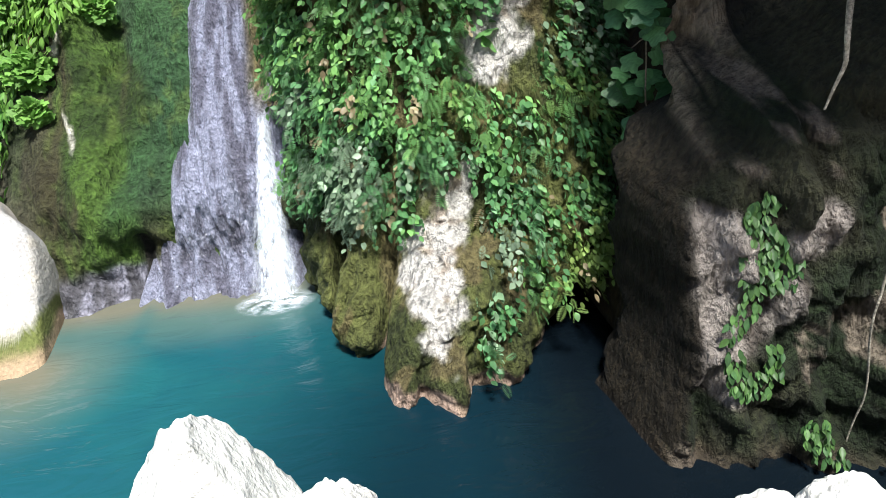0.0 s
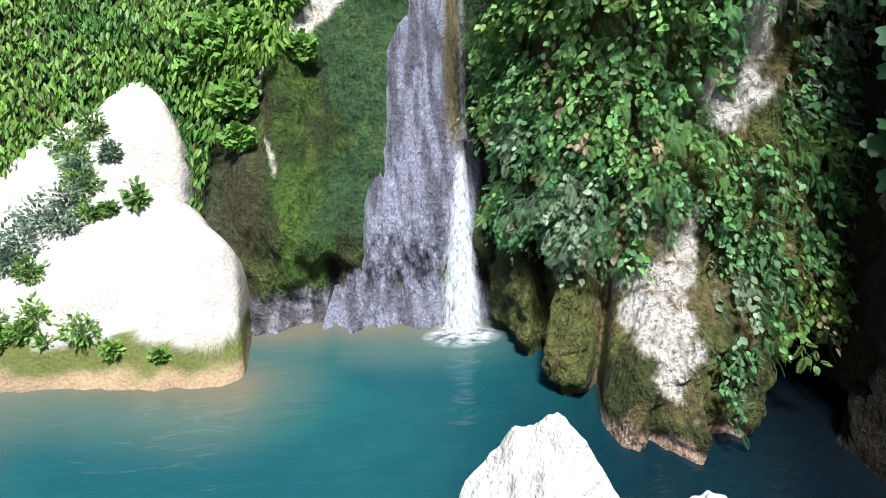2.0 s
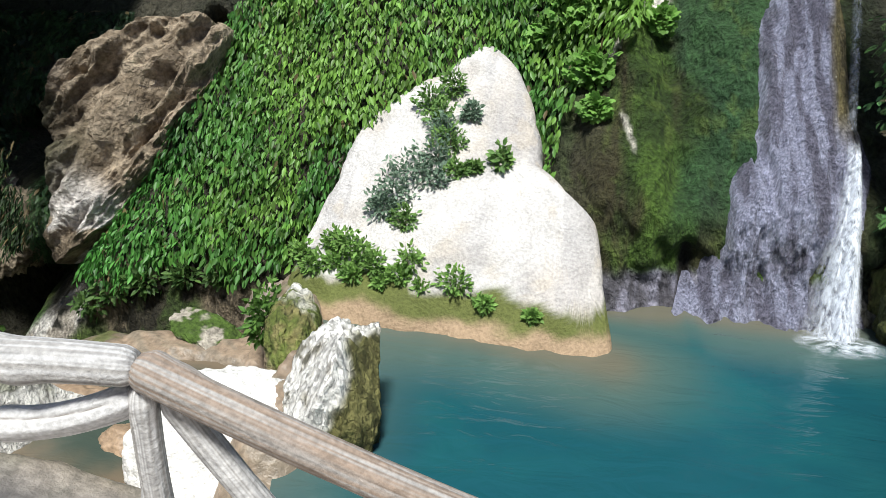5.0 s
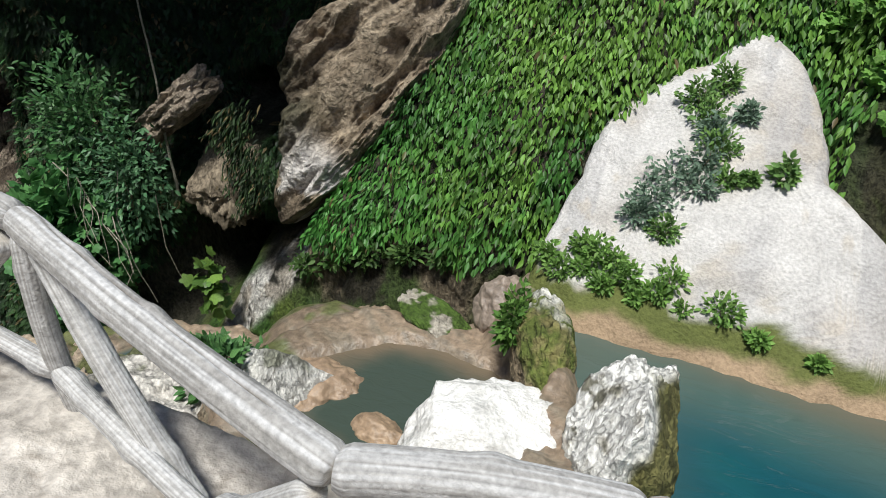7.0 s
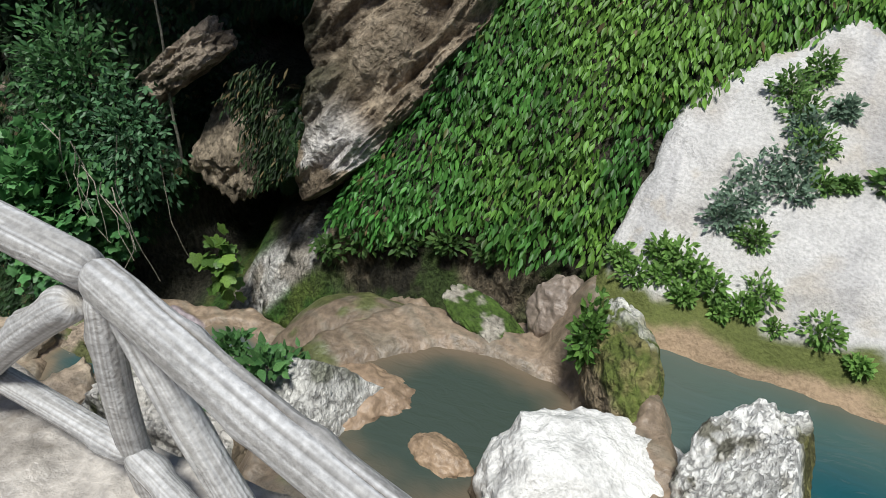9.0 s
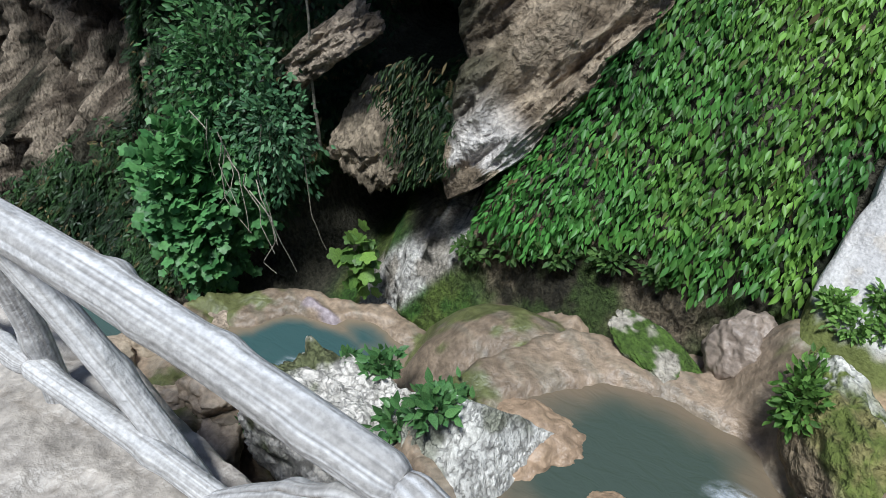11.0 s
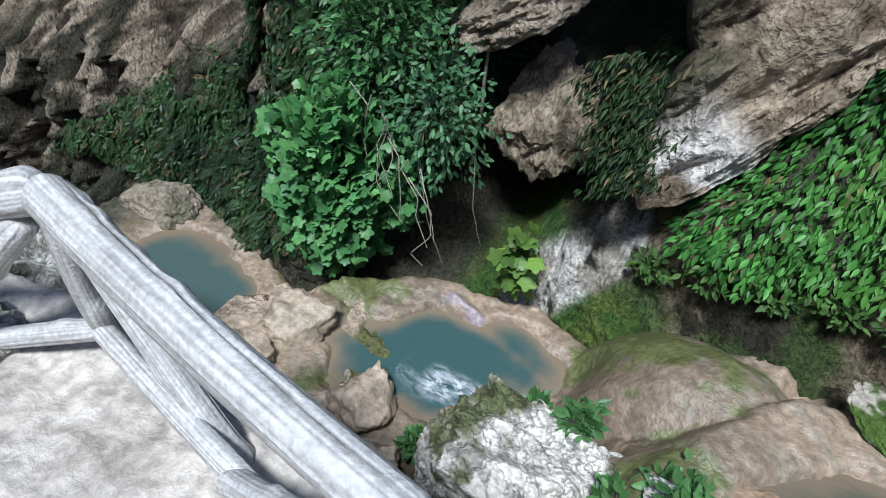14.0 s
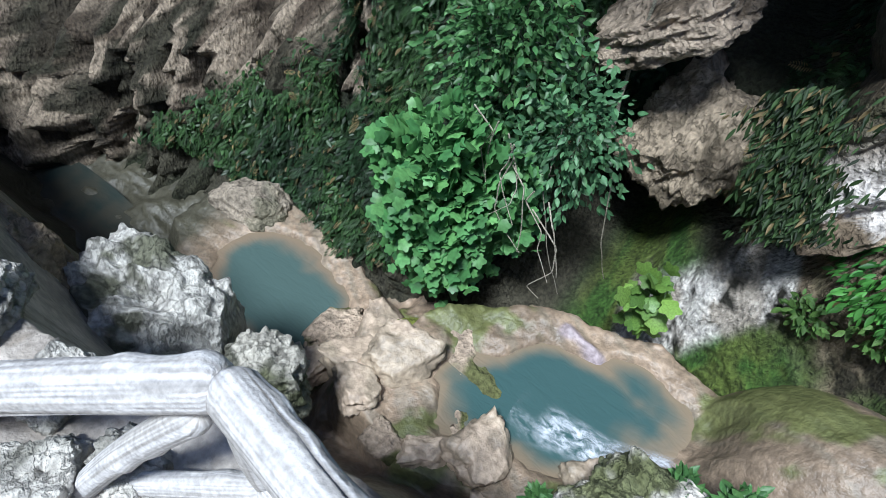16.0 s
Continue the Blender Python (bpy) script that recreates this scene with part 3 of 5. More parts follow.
def basin(name, cx, cy, rx, ry, level, deep, edge, label, turn=0.0):
    """Still water whose colour turns from the bed's at its shores to its own over the deeper bed."""
    r, t = np.linspace(0, 1, 46), np.linspace(0, 2 * np.pi, 110)
    gr, gt = np.meshgrid(r, t, indexing="ij")
    px, py = gr * np.cos(gt) * rx, gr * np.sin(gt) * ry
    c, s = np.cos(turn), np.sin(turn)
    gp = np.stack([cx + c * px - s * py, cy + s * px + c * py, level + 0 * gr], -1)
    under = level - ground_z(gp[..., 0], gp[..., 1]) + 0.05 * fbm(gp * 3, 83)
    ob = build(name, gp.reshape(-1, 3), grid_faces(*gr.shape), STREAM, blend(edge, deep, smooth(0.0, 0.24, under)).reshape(-1, 3))
    return tagged(ob, label, "water", kind="structure")


basin("water_basin", -3.95, 2.78, 0.95, 0.76, -1.095, (0.050, 0.068, 0.055), (0.155, 0.12, 0.083), "cloudy shallow water in a brown rock basin", 0.25)
basin("water_stream", -6.78, 3.08, 1.04, 0.62, -2.075, (0.042, 0.085, 0.086), (0.19, 0.15, 0.105), "blue-green stream pool under the cliff", 0.55)
basin("water_lower", -9.55, 2.80, 1.15, 0.68, -2.995, (0.060, 0.095, 0.09), (0.18, 0.14, 0.10), "murky lower stream pool", -0.25)
basin("water_far", -12.6, 2.35, 1.8, 0.40, -3.60, (0.02, 0.035, 0.035), (0.05, 0.05, 0.04), "dark far stretch of the stream")


# ---- rocks ----
def rock(name, at, size, label, category="boulder", turn=(0, 0, 0), seed=1, n=40, mat=ROCK, rough=0.16, fine=0.05, cuts=(), tone=None, group="", square=0.0, ridged=0.0):
    """A weathered stone: a ball squared off, cut by planes and worn by noise; its tone is a function of points, normals and heights."""
    p, f = ball(n)
    if square:
        p = p / np.maximum(np.abs(p).max(-1, keepdims=True), 1e-6) * square + p * (1 - square)
    d = unit(p)
    r = 1 + rough * fbm(p * 1.3 + seed * 3.1, seed) + fine * fbm(p * 5 + seed, seed + 5)
    if ridged:
        r = r - ridged * np.abs(fbm(p * 1.9 + seed, seed + 9, 4, 0.55))
    p = p * r[:, None]
    for nx, ny, nz, off in cuts:
        nn = unit(np.array([nx, ny, nz]))
        over = np.clip(p @ nn - off, 0, None)
        p = p - over[:, None] * nn * 0.92
    p = p * np.asarray(size)
    p = p + unit(p) * (0.012 * fbm(p * 14, seed + 3, 3))[:, None]
    m = np.array(Euler([radians(t) for t in turn]).to_matrix())
    w = p @ m.T + np.asarray(at)
    tn = tone(w, unit(p @ m.T)) if tone else (0.5, 0.47, 0.43)
    ob = build(name, w - np.asarray(at), f, mat, tn)
    ob.location = at
    tagged(ob, label, category, group)
    return ob


def pale_tone(dark=0.35, moss=0.5, base=(0.62, 0.58, 0.53), low=-9.0):
    def tone(w, nrm):
        n1, n2 = fbm(w * 3.0, 91), fbm(w * 9.0, 92)
        t = blend(base, np.array(base) * 0.72, smooth(0.0, 0.6, n2))
        t = blend(t, (0.10, 0.10, 0.075), dark * smooth(0.15, 0.55, n1 + 0.5 * n2))
        t = blend(t, (0.085, 0.10, 0.028), moss * smooth(0.1, 0.5, n1 - 0.6 * nrm[:, 2] + 0.3))
        return blend(t, (0.20, 0.155, 0.105), smooth(low + 0.12, low, w[:, 2]))
    return tone


def boulder_tone(w, nrm):
    n1, n2 = fbm(w * 2.2, 93), fbm(w * 8, 94)
    t = blend((0.56, 0.535, 0.515), (0.46, 0.425, 0.395), smooth(-0.3, 0.6, n1))
    runs = fbm(np.stack([w[:, 0] * 8, 0 * n1, w[:, 2] * 0.9], -1), 89)
    t = blend(t, (0.36, 0.345, 0.345), 0.5 * smooth(0.2, 0.6, runs + 0.3 * n1))
    t = blend(t, (0.46, 0.40, 0.33), 0.5 * smooth(0.45, 0.8, n2 + 0.4 * n1))
    z = w[:, 2] + 0.03 * n2
    t = blend(t, (0.11, 0.125, 0.035), smooth(-0.43, -0.49, z + 0.05 * n1))
    return blend(t, (0.33, 0.235, 0.15), smooth(-0.57, -0.64, z + 0.03 * n1))


# the white boulder: an outline drawn on a leaning face, puffed out to a rounded stone
def leaning_slab(name, outline, origin, across, up, thick, n=64, seed=3, bulge=0.5):
    """A stone whose face has the given outline (across, up), rounded over at its rim and thick behind it."""
    outline = np.asarray(outline, float)
    c = outline.mean(0)
    ang = np.arctan2(outline[:, 1] - c[1], outline[:, 0] - c[0])
    order = np.argsort(ang)
    ang, rad = ang[order], np.hypot(*(outline[order] - c).T)
    ang = np.r_[ang[-1] - 2 * np.pi, ang, ang[0] + 2 * np.pi]
    rad = np.r_[rad[-1], rad, rad[0]]
    p, f = ball(n)
    front = np.array(np.cross(across, up))
    th = np.arctan2(p[:, 1], p[:, 0])
    rr = np.interp(th, ang, rad)
    rho = np.hypot(p[:, 0], p[:, 1])
    prof = rho ** 0.5
    a, b = c[0] + np.cos(th) * rr * prof, c[1] + np.sin(th) * rr * prof
    depth = np.sign(p[:, 2]) * np.abs(p[:, 2]) ** 0.8 * np.where(p[:, 2] > 0, bulge, thick)
    w = np.asarray(origin) + a[:, None] * np.asarray(across) + b[:, None] * np.asarray(up) + depth[:, None] * front
    w = w + front * (0.05 * fbm(w * 1.6, seed) + 0.012 * fbm(w * 9, seed + 1, 3))[:, None]
    return w, f


BX, BU = unit(np.array([1.0, -0.06, 0.0])), unit(np.array([0.05, 0.77, 0.64]))
BO = np.array([-2.1, 3.66, -0.72])
boulder_outline = [(1.08, 0.0), (1.02, 0.25), (0.97, 0.45), (0.93, 0.70), (0.87, 0.93), (0.64, 1.15), (0.42, 1.37), (0.39, 1.50), (0.30, 1.82), (0.18, 2.14), (0.04, 2.38), (-0.10, 2.55), (-0.20, 2.62), (-0.32, 2.60), (-0.58, 2.32), (-0.86, 2.06), (-1.06, 1.85), (-1.18, 1.64), (-1.22, 1.12), (-1.29, 0.72), (-1.32, 0.30), (-1.32, -0.15), (0.0, -0.35), (1.08, -0.25)]
w, f = leaning_slab("boulder", boulder_outline, BO, BX, BU, 0.9, bulge=0.16, n=80)
boulder = build("boulder", w - BO, f, WHITE_ROCK, boulder_tone(w, None))
boulder.location = BO
tagged(boulder, "huge smooth white limestone boulder with a mossy foot in the pool", "boulder")


def on_boulder(a, b, lift=0.0):
    return BO + a * BX + b * BU + (0.16 + lift) * np.cross(BX, BU)


# overhanging tan slab above the stream
OX = unit(np.array([0.80, -0.05, -0.55]))
OU = unit(np.array([0.45, 0.66, 0.95]))
OU = unit(OU - OX * (OU @ OX))
OO = np.array([-6.02, 4.30, -0.85])


def tan_tone(w, nrm):
    n1, n2 = fbm(w * 2.5, 95), fbm(w * 9, 96)
    t = blend((0.34, 0.272, 0.195), (0.18, 0.138, 0.094), smooth(-0.3, 0.5, n2))
    # underside toned dark: its shade painted in along with dark moss
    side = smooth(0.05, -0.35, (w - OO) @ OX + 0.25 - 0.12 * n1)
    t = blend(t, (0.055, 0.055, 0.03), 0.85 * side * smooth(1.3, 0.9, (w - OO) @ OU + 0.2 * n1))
    seams = fbm(np.stack([(w - OO) @ OX * 9, (w - OO) @ OU * 1.2, 0 * w[:, 0]], -1), 99)
    t = blend(t, (0.10, 0.075, 0.05), 0.7 * smooth(0.35, 0.6, seams))
    return blend(t, (0.60, 0.56, 0.525), smooth(-0.1, 0.15, n1 + 0.25) * smooth(0.95, 0.6, (w - OO) @ OU) * (1 - side))


over_outline = [(0.04, -0.02), (0.16, 0.45), (0.14, 1.0), (0.08, 1.6), (0.05, 2.3), (-0.08, 2.75), (-0.50, 2.6), (-0.90, 2.1), (-1.12, 1.45), (-0.98, 1.05), (-0.66, 0.85), (-0.40, 0.45), (-0.15, 0.08)]
w, f = leaning_slab("overhang_rock", over_outline, OO, OX, OU, 0.75, seed=13, bulge=0.22, n=90)
w = w + np.cross(OX, OU) * (0.12 * fbm(w * 2.3, 14) - 0.24 * np.abs(fbm(np.stack([(w - OO) @ OX * 4.5, (w - OO) @ OU * 1.0, 0 * w[:, 0]], -1), 15)) - 0.03 * np.abs(fbm(w * 9, 16)))[:, None]
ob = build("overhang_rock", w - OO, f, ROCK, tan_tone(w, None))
ob.location = OO
tagged(ob, "tan limestone slab jutting from the leafy cliff", "rock")

rock("cave_rock", (-7.35, 4.62, 0.0), (0.50, 0.32, 0.17), "brown slab wedged over a small cave", "rock", (8, -38, 0), 17, 40, ridged=0.16, square=0.5, tone=lambda w, n: blend((0.36, 0.29, 0.22), (0.13, 0.10, 0.07), smooth(-0.2, 0.5, fbm(w * 6, 18))))
rock("cave_rock", (-6.98, 4.82, -0.80), (0.42, 0.40, 0.46), "cracked brown rock below a small cave", "rock", (0, 24, 0), 19, 48, PITTED, ridged=0.26, square=0.6, cuts=((0.3, -1, 0.4, 0.75), (-0.5, -0.7, 0.5, 0.7)), tone=lambda w, n: blend((0.31, 0.25, 0.18), (0.10, 0.08, 0.055), smooth(-0.2, 0.5, fbm(w * 6, 18))))

def stone_tone(w, nrm):
    n1, n2 = fbm(w * 4.0, 97), fbm(w * 11, 98)
    t = blend((0.76, 0.74, 0.70), (0.52, 0.49, 0.43), smooth(0.1, 0.6, n2))
    t = blend(t, (0.10, 0.095, 0.06), 0.8 * smooth(0.45, 0.62, n2 + 0.3 * n1))
    return blend(t, blend((0.16, 0.15, 0.055), (0.085, 0.085, 0.03), smooth(-0.3, 0.4, n2)), np.maximum(smooth(0.15, 0.45, nrm[:, 0] + 0.25 * n1), smooth(-0.55, -0.75, w[:, 2] + 0.15 * n1)))


def moss_stone_tone(w, nrm):
    n1, n2 = fbm(w * 4.0, 97), fbm(w * 11, 98)
    t = blend((0.12, 0.15, 0.035), (0.21, 0.19, 0.075), smooth(-0.3, 0.5, n2))
    t = blend(t, (0.62, 0.60, 0.54), smooth(3.25, 3.5, w[:, 1] + 0.25 * n1) * smooth(-0.55, -0.48, w[:, 2] + 0.05 * n2) * smooth(-0.2, 0.1, n2 + 0.2))
    return blend(t, (0.26, 0.20, 0.13), smooth(-0.62, -0.72, w[:, 2] + 0.04 * n1))


# stones along the water and the path
rock("standing_stone", (-2.50, 2.40, -0.62), (0.25, 0.22, 0.52), "tall pitted white stone standing in the pool's edge", "stone", (-6, 8, 20), 23, 60, PITTED, rough=0.10, fine=0.05, ridged=0.09, square=0.75, cuts=((-0.7, -0.2, 0.7, 0.78), (0.55, -0.4, 0.75, 0.92)), tone=stone_tone)
rock("round_boulder", (-3.12, 2.40, -0.92), (0.55, 0.43, 0.44), "rounded chalk-white boulder below the rail", "boulder", (0, 14, 30), 25, 48, WHITE_ROCK, 0.10, 0.03, square=0.3, cuts=((-0.3, -0.8, 0.5, 0.85), (0.8, -0.5, 0.3, 0.85), (0.1, -0.2, 1, 0.88)), tone=pale_tone(0.05, 0.0, (0.80, 0.775, 0.74), -0.95))
rock("pointed_rock", (0.58, 1.48, -0.17), (0.46, 0.32, 0.60), "pointed sunlit white rock at the pool's edge", "rock", (0, 0, 15), 27, 48, WHITE_ROCK, 0.06, 0.04, cuts=((0.9, 0, 0.55, 0.60), (-0.8, 0, 0.66, 0.56), (0, -0.85, 0.5, 0.62)), tone=pale_tone(0.04, 0.0, (0.82, 0.80, 0.76)))
rock("path_rock", (1.02, 1.32, 0.04), (0.20, 0.16, 0.20), "low white rock edging the path", "rock", (0, 0, 40), 29, 28, WHITE_ROCK, 0.10, tone=pale_tone(0.05, 0.0, (0.80, 0.77, 0.73)), group="white rocks edging the path")
rock("path_rock", (2.50, 1.30, -0.32), (0.18, 0.18, 0.22), "low white rock edging the path", "rock", (0, 0, 10), 31, 28, WHITE_ROCK, tone=pale_tone(0.05, 0.0, (0.80, 0.77, 0.73)), group="white rocks edging the path")
rock("path_rock", (2.86, 1.32, -0.40), (0.20, 0.18, 0.22), "low white rock edging the path", "rock", (0, 0, 70), 33, 28, WHITE_ROCK, tone=pale_tone(0.05, 0.0, (0.80, 0.77, 0.73)), group="white rocks edging the path")
rock("speckled_boulder", (-4.72, 2.48, -1.10), (0.44, 0.38, 0.42), "grey speckled boulder with lichen beside the basin", "boulder", (0, 8, 20), 35, 56, PITTED, rough=0.10, ridged=0.08, square=0.5, cuts=((-0.65, -0.45, 0.62, 0.52), (0.70, -0.55, 0.55, 0.50), (0.1, 0.8, 0.6, 0.6)), tone=pale_tone(0.45, 0.5, (0.62, 0.60, 0.56), -1.2))
rock("lichen_boulder", (-5.56, 2.50, -1.66), (0.80, 0.42, 0.48), "broad pitted white boulder, mossy below, above the stream", "boulder", (6, 8, 4), 37, 64, PITTED, rough=0.12, fine=0.06, ridged=0.14, square=0.4, tone=pale_tone(0.35, 0.9, (0.66, 0.62, 0.57), -1.9))
rock("mossy_stone", (-3.12, 3.26, -0.74), (0.19, 0.52, 0.32), "mossy stone damming the pool", "stone", (0, 0, 21), 39, 40, tone=moss_stone_tone)
rock("mossy_stone", (-4.04, 3.70, -1.06), (0.42, 0.20, 0.075), "flat mossy stone beside a narrow chute", "stone", (0, 14, -20), 41, 40, ridged=0.1, tone=lambda w, n: blend((0.07, 0.12, 0.022), (0.40, 0.36, 0.30), smooth(0.15, 0.45, fbm(w * 5, 57) + 0.2 * n[:, 2])))
rock("smooth_rock", (-3.62, 3.95, -0.95), (0.20, 0.26, 0.28), "smooth grey-brown rock beside the chute", "rock", (0, 0, 0), 43, 28, SMOOTH_ROCK, tone=lambda w, n: (0.27, 0.215, 0.175))
rock("basin_rock", (-4.55, 2.72, -1.16), (0.40, 0.28, 0.16), "low wet brown rock in the basin", "rock", (0, 0, 30), 45, 28, SMOOTH_ROCK, tone=lambda w, n: (0.30, 0.21, 0.14))
rock("basin_rock", (-3.92, 2.52, -1.14), (0.22, 0.13, 0.12), "low wet brown rock in the basin", "rock", (0, 0, -10), 47, 24, SMOOTH_ROCK, tone=lambda w, n: (0.33, 0.23, 0.15))
rock("jagged_boulder", (-8.78, 1.52, -1.55), (0.60, 0.46, 0.70), "jagged grey and white boulder on the bank", "boulder", (0, 8, 15), 49, 60, PITTED, rough=0.12, fine=0.05, ridged=0.16, square=0.6, cuts=((0.6, -0.5, 0.5, 0.75), (0.9, 0.3, 0.1, 0.8)), tone=pale_tone(0.9, 0.25, (0.46, 0.445, 0.41)))
rock("bank_rock", (-8.10, 1.78, -1.38), (0.27, 0.22, 0.28), "dark mossy rock on the bank", "rock", (0, 0, 50), 51, 36, PITTED, ridged=0.2, square=0.4, tone=pale_tone(0.9, 0.5, (0.40, 0.38, 0.33)))
rock("bank_rock", (-9.45, 1.10, -1.15), (0.42, 0.34, 0.70), "tan upright rock on the bank", "rock", (0, 0, 20), 52, 36, ridged=0.2, square=0.5, tone=pale_tone(0.4, 0.2, (0.36, 0.28, 0.19)))
for k, (x, y, s) in enumerate(((-7.35, 0.98, 0.13), (-7.52, 0.78, 0.16), (-7.75, 0.98, 0.15), (-7.22, 0.72, 0.10), (-7.95, 0.70, 0.18), (-7.62, 0.55, 0.12), (-8.3, 0.95, 0.20))):
    rock("rubble_stone", (x, y, float(ground_z(x, y)) + 0.2 * s), (s, s * 0.8, s * 0.7), "pale broken stone lying under the fence", "stone", (0, 0, 51 * k), 160 + k, 22, PITTED, ridged=0.18, square=0.5, tone=pale_tone(0.5, 0.0, (0.46, 0.44, 0.40)), group="rubble under the fence")
rock("bank_rock", (-10.6, 3.35, -3.0), (0.45, 0.30, 0.28), "flat brown rock in the lower pool", "rock", (0, 0, 20), 53, 28, tone=pale_tone(0.5, 0.2, (0.30, 0.255, 0.20)))
rock("moss_mound", (-7.95, 3.15, -2.62), (0.45, 0.20, 0.20), "bright mossy ledge under the fig shrub", "rock", (0, 0, 35), 55, 32, MOSS, tone=lambda w, n: blend((0.14, 0.16, 0.03), (0.20, 0.14, 0.09), smooth(0.0, -0.5, n[:, 2] + 0.3 * fbm(w * 6, 56))))
STONES = ((-7.47, 2.13, -2.30, 0.14), (-7.22, 2.24, -2.26, 0.14), (-6.92, 2.47, -2.16, 0.25), (-7.12, 2.58, -2.14, 0.18), (-7.88, 2.30, -2.44, 0.20), (-8.18, 2.56, -2.56, 0.24), (-8.8, 2.85, -2.95, 0.30), (-8.6, 2.38, -2.75, 0.20), (-6.6, 2.12, -2.10, 0.22), (-7.45, 2.92, -2.42, 0.28), (-7.8, 2.66, -2.52, 0.26), (-6.3, 2.78, -2.12, 0.15), (-9.3, 2.75, -3.15, 0.30), (-8.4, 3.05, -2.78, 0.26))
for k, (x, y, z, s) in enumerate(STONES):
    z = max(z, float(ground_z(x, y)) + 0.18 * s)
    rock("stream_stone", (x, y, z), (s * (1.0 + 0.3 * (k % 4 == 1)), s * 0.8, s * (0.5 + 0.1 * (k % 3))), "water-worn brown stone in the stream bed", "stone", (0, 0, 37 * k), 60 + k, 20, SMOOTH_ROCK if k % 3 else ROCK, rough=0.22, square=0.5, ridged=0.10, cuts=((0.2, -0.3, 1, 0.72), (0.8, -0.5, 0.3, 0.75)), tone=pale_tone(0.2, 0.9 if k % 3 == 0 else 0.1, (0.42, 0.33, 0.25)), group="stones in the stream bed")

# wet rock face of the fall
u, v = np.linspace(0, 1, 110), np.linspace(-0.75, 3.4, 300)
gu, gz = np.meshgrid(u, v, indexing="ij")
left = np.interp(gz, (-0.75, -0.3, 0.05, 0.3, 0.65, 1.2, 1.5, 1.8, 3.4), (-0.62, -0.44, -0.28, -0.20, -0.12, -0.08, 0.10, 0.20, 0.26))
right = np.interp(gz, (-0.75, 0.3, 0.6, 1.4, 1.7, 3.4), (0.70, 0.70, 0.62, 0.60, 0.56, 0.52))
gx = left + (right - left) * gu
gp = np.stack([gx, 0 * gx, gz], -1)
hump = np.sin(np.pi * gu) ** 0.5
gy = cliff_y(gx, gz) - (0.20 + 0.22 * smooth(-0.5, 0.2, gz)) * hump + 0.14 + 0.10 * fbm(np.stack([gx * 5, 0 * gx, gz * 1.2], -1), 101) + 0.035 * fbm(np.stack([gx * 22, 0 * gx, gz * 7], -1), 102, 3)
tone = blend((0.38, 0.39, 0.52), (0.17, 0.165, 0.22), smooth(-0.35, 0.5, fbm(np.stack([gx * 16, 0 * gx, gz * 4.0], -1), 103)))
tone = blend(tone, (0.27, 0.225, 0.11), smooth(0.66, 0.80, gu) * smooth(0.35, 0.7, gz))
face = build("wall_wet_rock", np.stack([gx, gy, gz], -1).reshape(-1, 3), grid_faces(*gx.shape)[:, ::-1], WET_ROCK, tone.reshape(-1, 3))
tagged(face, "wet purple-grey rock face with water sliding over it", "rock", kind="structure")

# ---- falling water ----
fall = thing("waterfall", (0.5, 4.2, LEVEL), "narrow white waterfall dropping into the pool", "waterfall")


def curtain(name, x0, x1, w0, w1, z0, z1, lift, seed, power):
    u, v = np.linspace(-1, 1, 26), np.linspace(0, 1, 60)
    gu, gv = np.meshgrid(u, v, indexing="ij")
    gz = z0 + (z1 - z0) * gv
    half = w0 + (w1 - w0) * gv
    gx = x0 + (x1 - x0) * gv + gu * half
    top = float(cliff_y(x0, z0)) - 0.26
    foot = float(cliff_y(x1, z1)) - 0.10
    gy = top + (foot - top) * gv ** 0.75 - lift - 0.05 * (1 - gu ** 2) + 0.02 * fbm(np.stack([gx * 14, 0 * gx, gz * 2], -1), seed)
    alpha = (1 - np.abs(gu) ** 3) * smooth(0.0, 0.08, gv) * power
    co = np.stack([gx, gy, gz], -1) - np.array(fall.location)
    build(name, co.reshape(-1, 3), grid_faces(*gu.shape)[:, ::-1], FALL, np.repeat(alpha.reshape(-1, 1), 3, 1), fall)


curtain("water_curtain", 0.50, 0.45, 0.040, 0.15, 0.52, LEVEL, 0.02, 1, 1.0)
curtain("water_curtain", 0.50, 0.47, 0.03, 0.085, 0.50, LEVEL, 0.06, 2, 1.0)
curtain("water_curtain", 0.50, 0.43, 0.045, 0.20, 0.45, LEVEL, -0.03, 3, 0.6)
curtain("water_trickle", 0.60, 0.55, 0.03, 0.04, 1.9, 0.5, 0.0, 4, 0.35)


def foam(name, x, y, z, rx, ry, seed, high, parent=None, tall=0.05):
    r, t = np.linspace(0, 1, 22), np.linspace(0, 2 * np.pi, 60)
    gr, gt = np.meshgrid(r, t, indexing="ij")
    px, py = gr * np.cos(gt) * rx, gr * np.sin(gt) * ry
    gp = np.stack([px + x, py + y, 0 * px], -1)
    h = 0.008 + tall * (1 - gr) * (0.5 + 0.5 * fbm(gp * 9, seed))
    co = np.stack([px, py, np.clip(h, 0.006, None)], -1)
    alpha = (1 - gr ** 1.5) * high
    ob = build(name, co.reshape(-1, 3), grid_faces(*gr.shape), FOAM, np.repeat(alpha.reshape(-1, 1), 3, 1), parent)
    ob.location = (x, y, z) if parent is None else Vector((x, y, z)) - parent.location
    return ob


foam("foam", 0.44, 3.95, LEVEL, 0.30, 0.18, 5, 1.4, fall)
u, v = np.linspace(0, 1, 70), np.linspace(-1, 1, 24)
gu, gv = np.meshgrid(u, v, indexing="ij")
half = 0.09 + 0.13 * gu
gx, gy = -5.86 - 1.10 * gu - 0.10 * gv * half, 3.10 - 0.22 * gu + gv * half
q = np.stack([gx, gy, 0 * gx], -1)
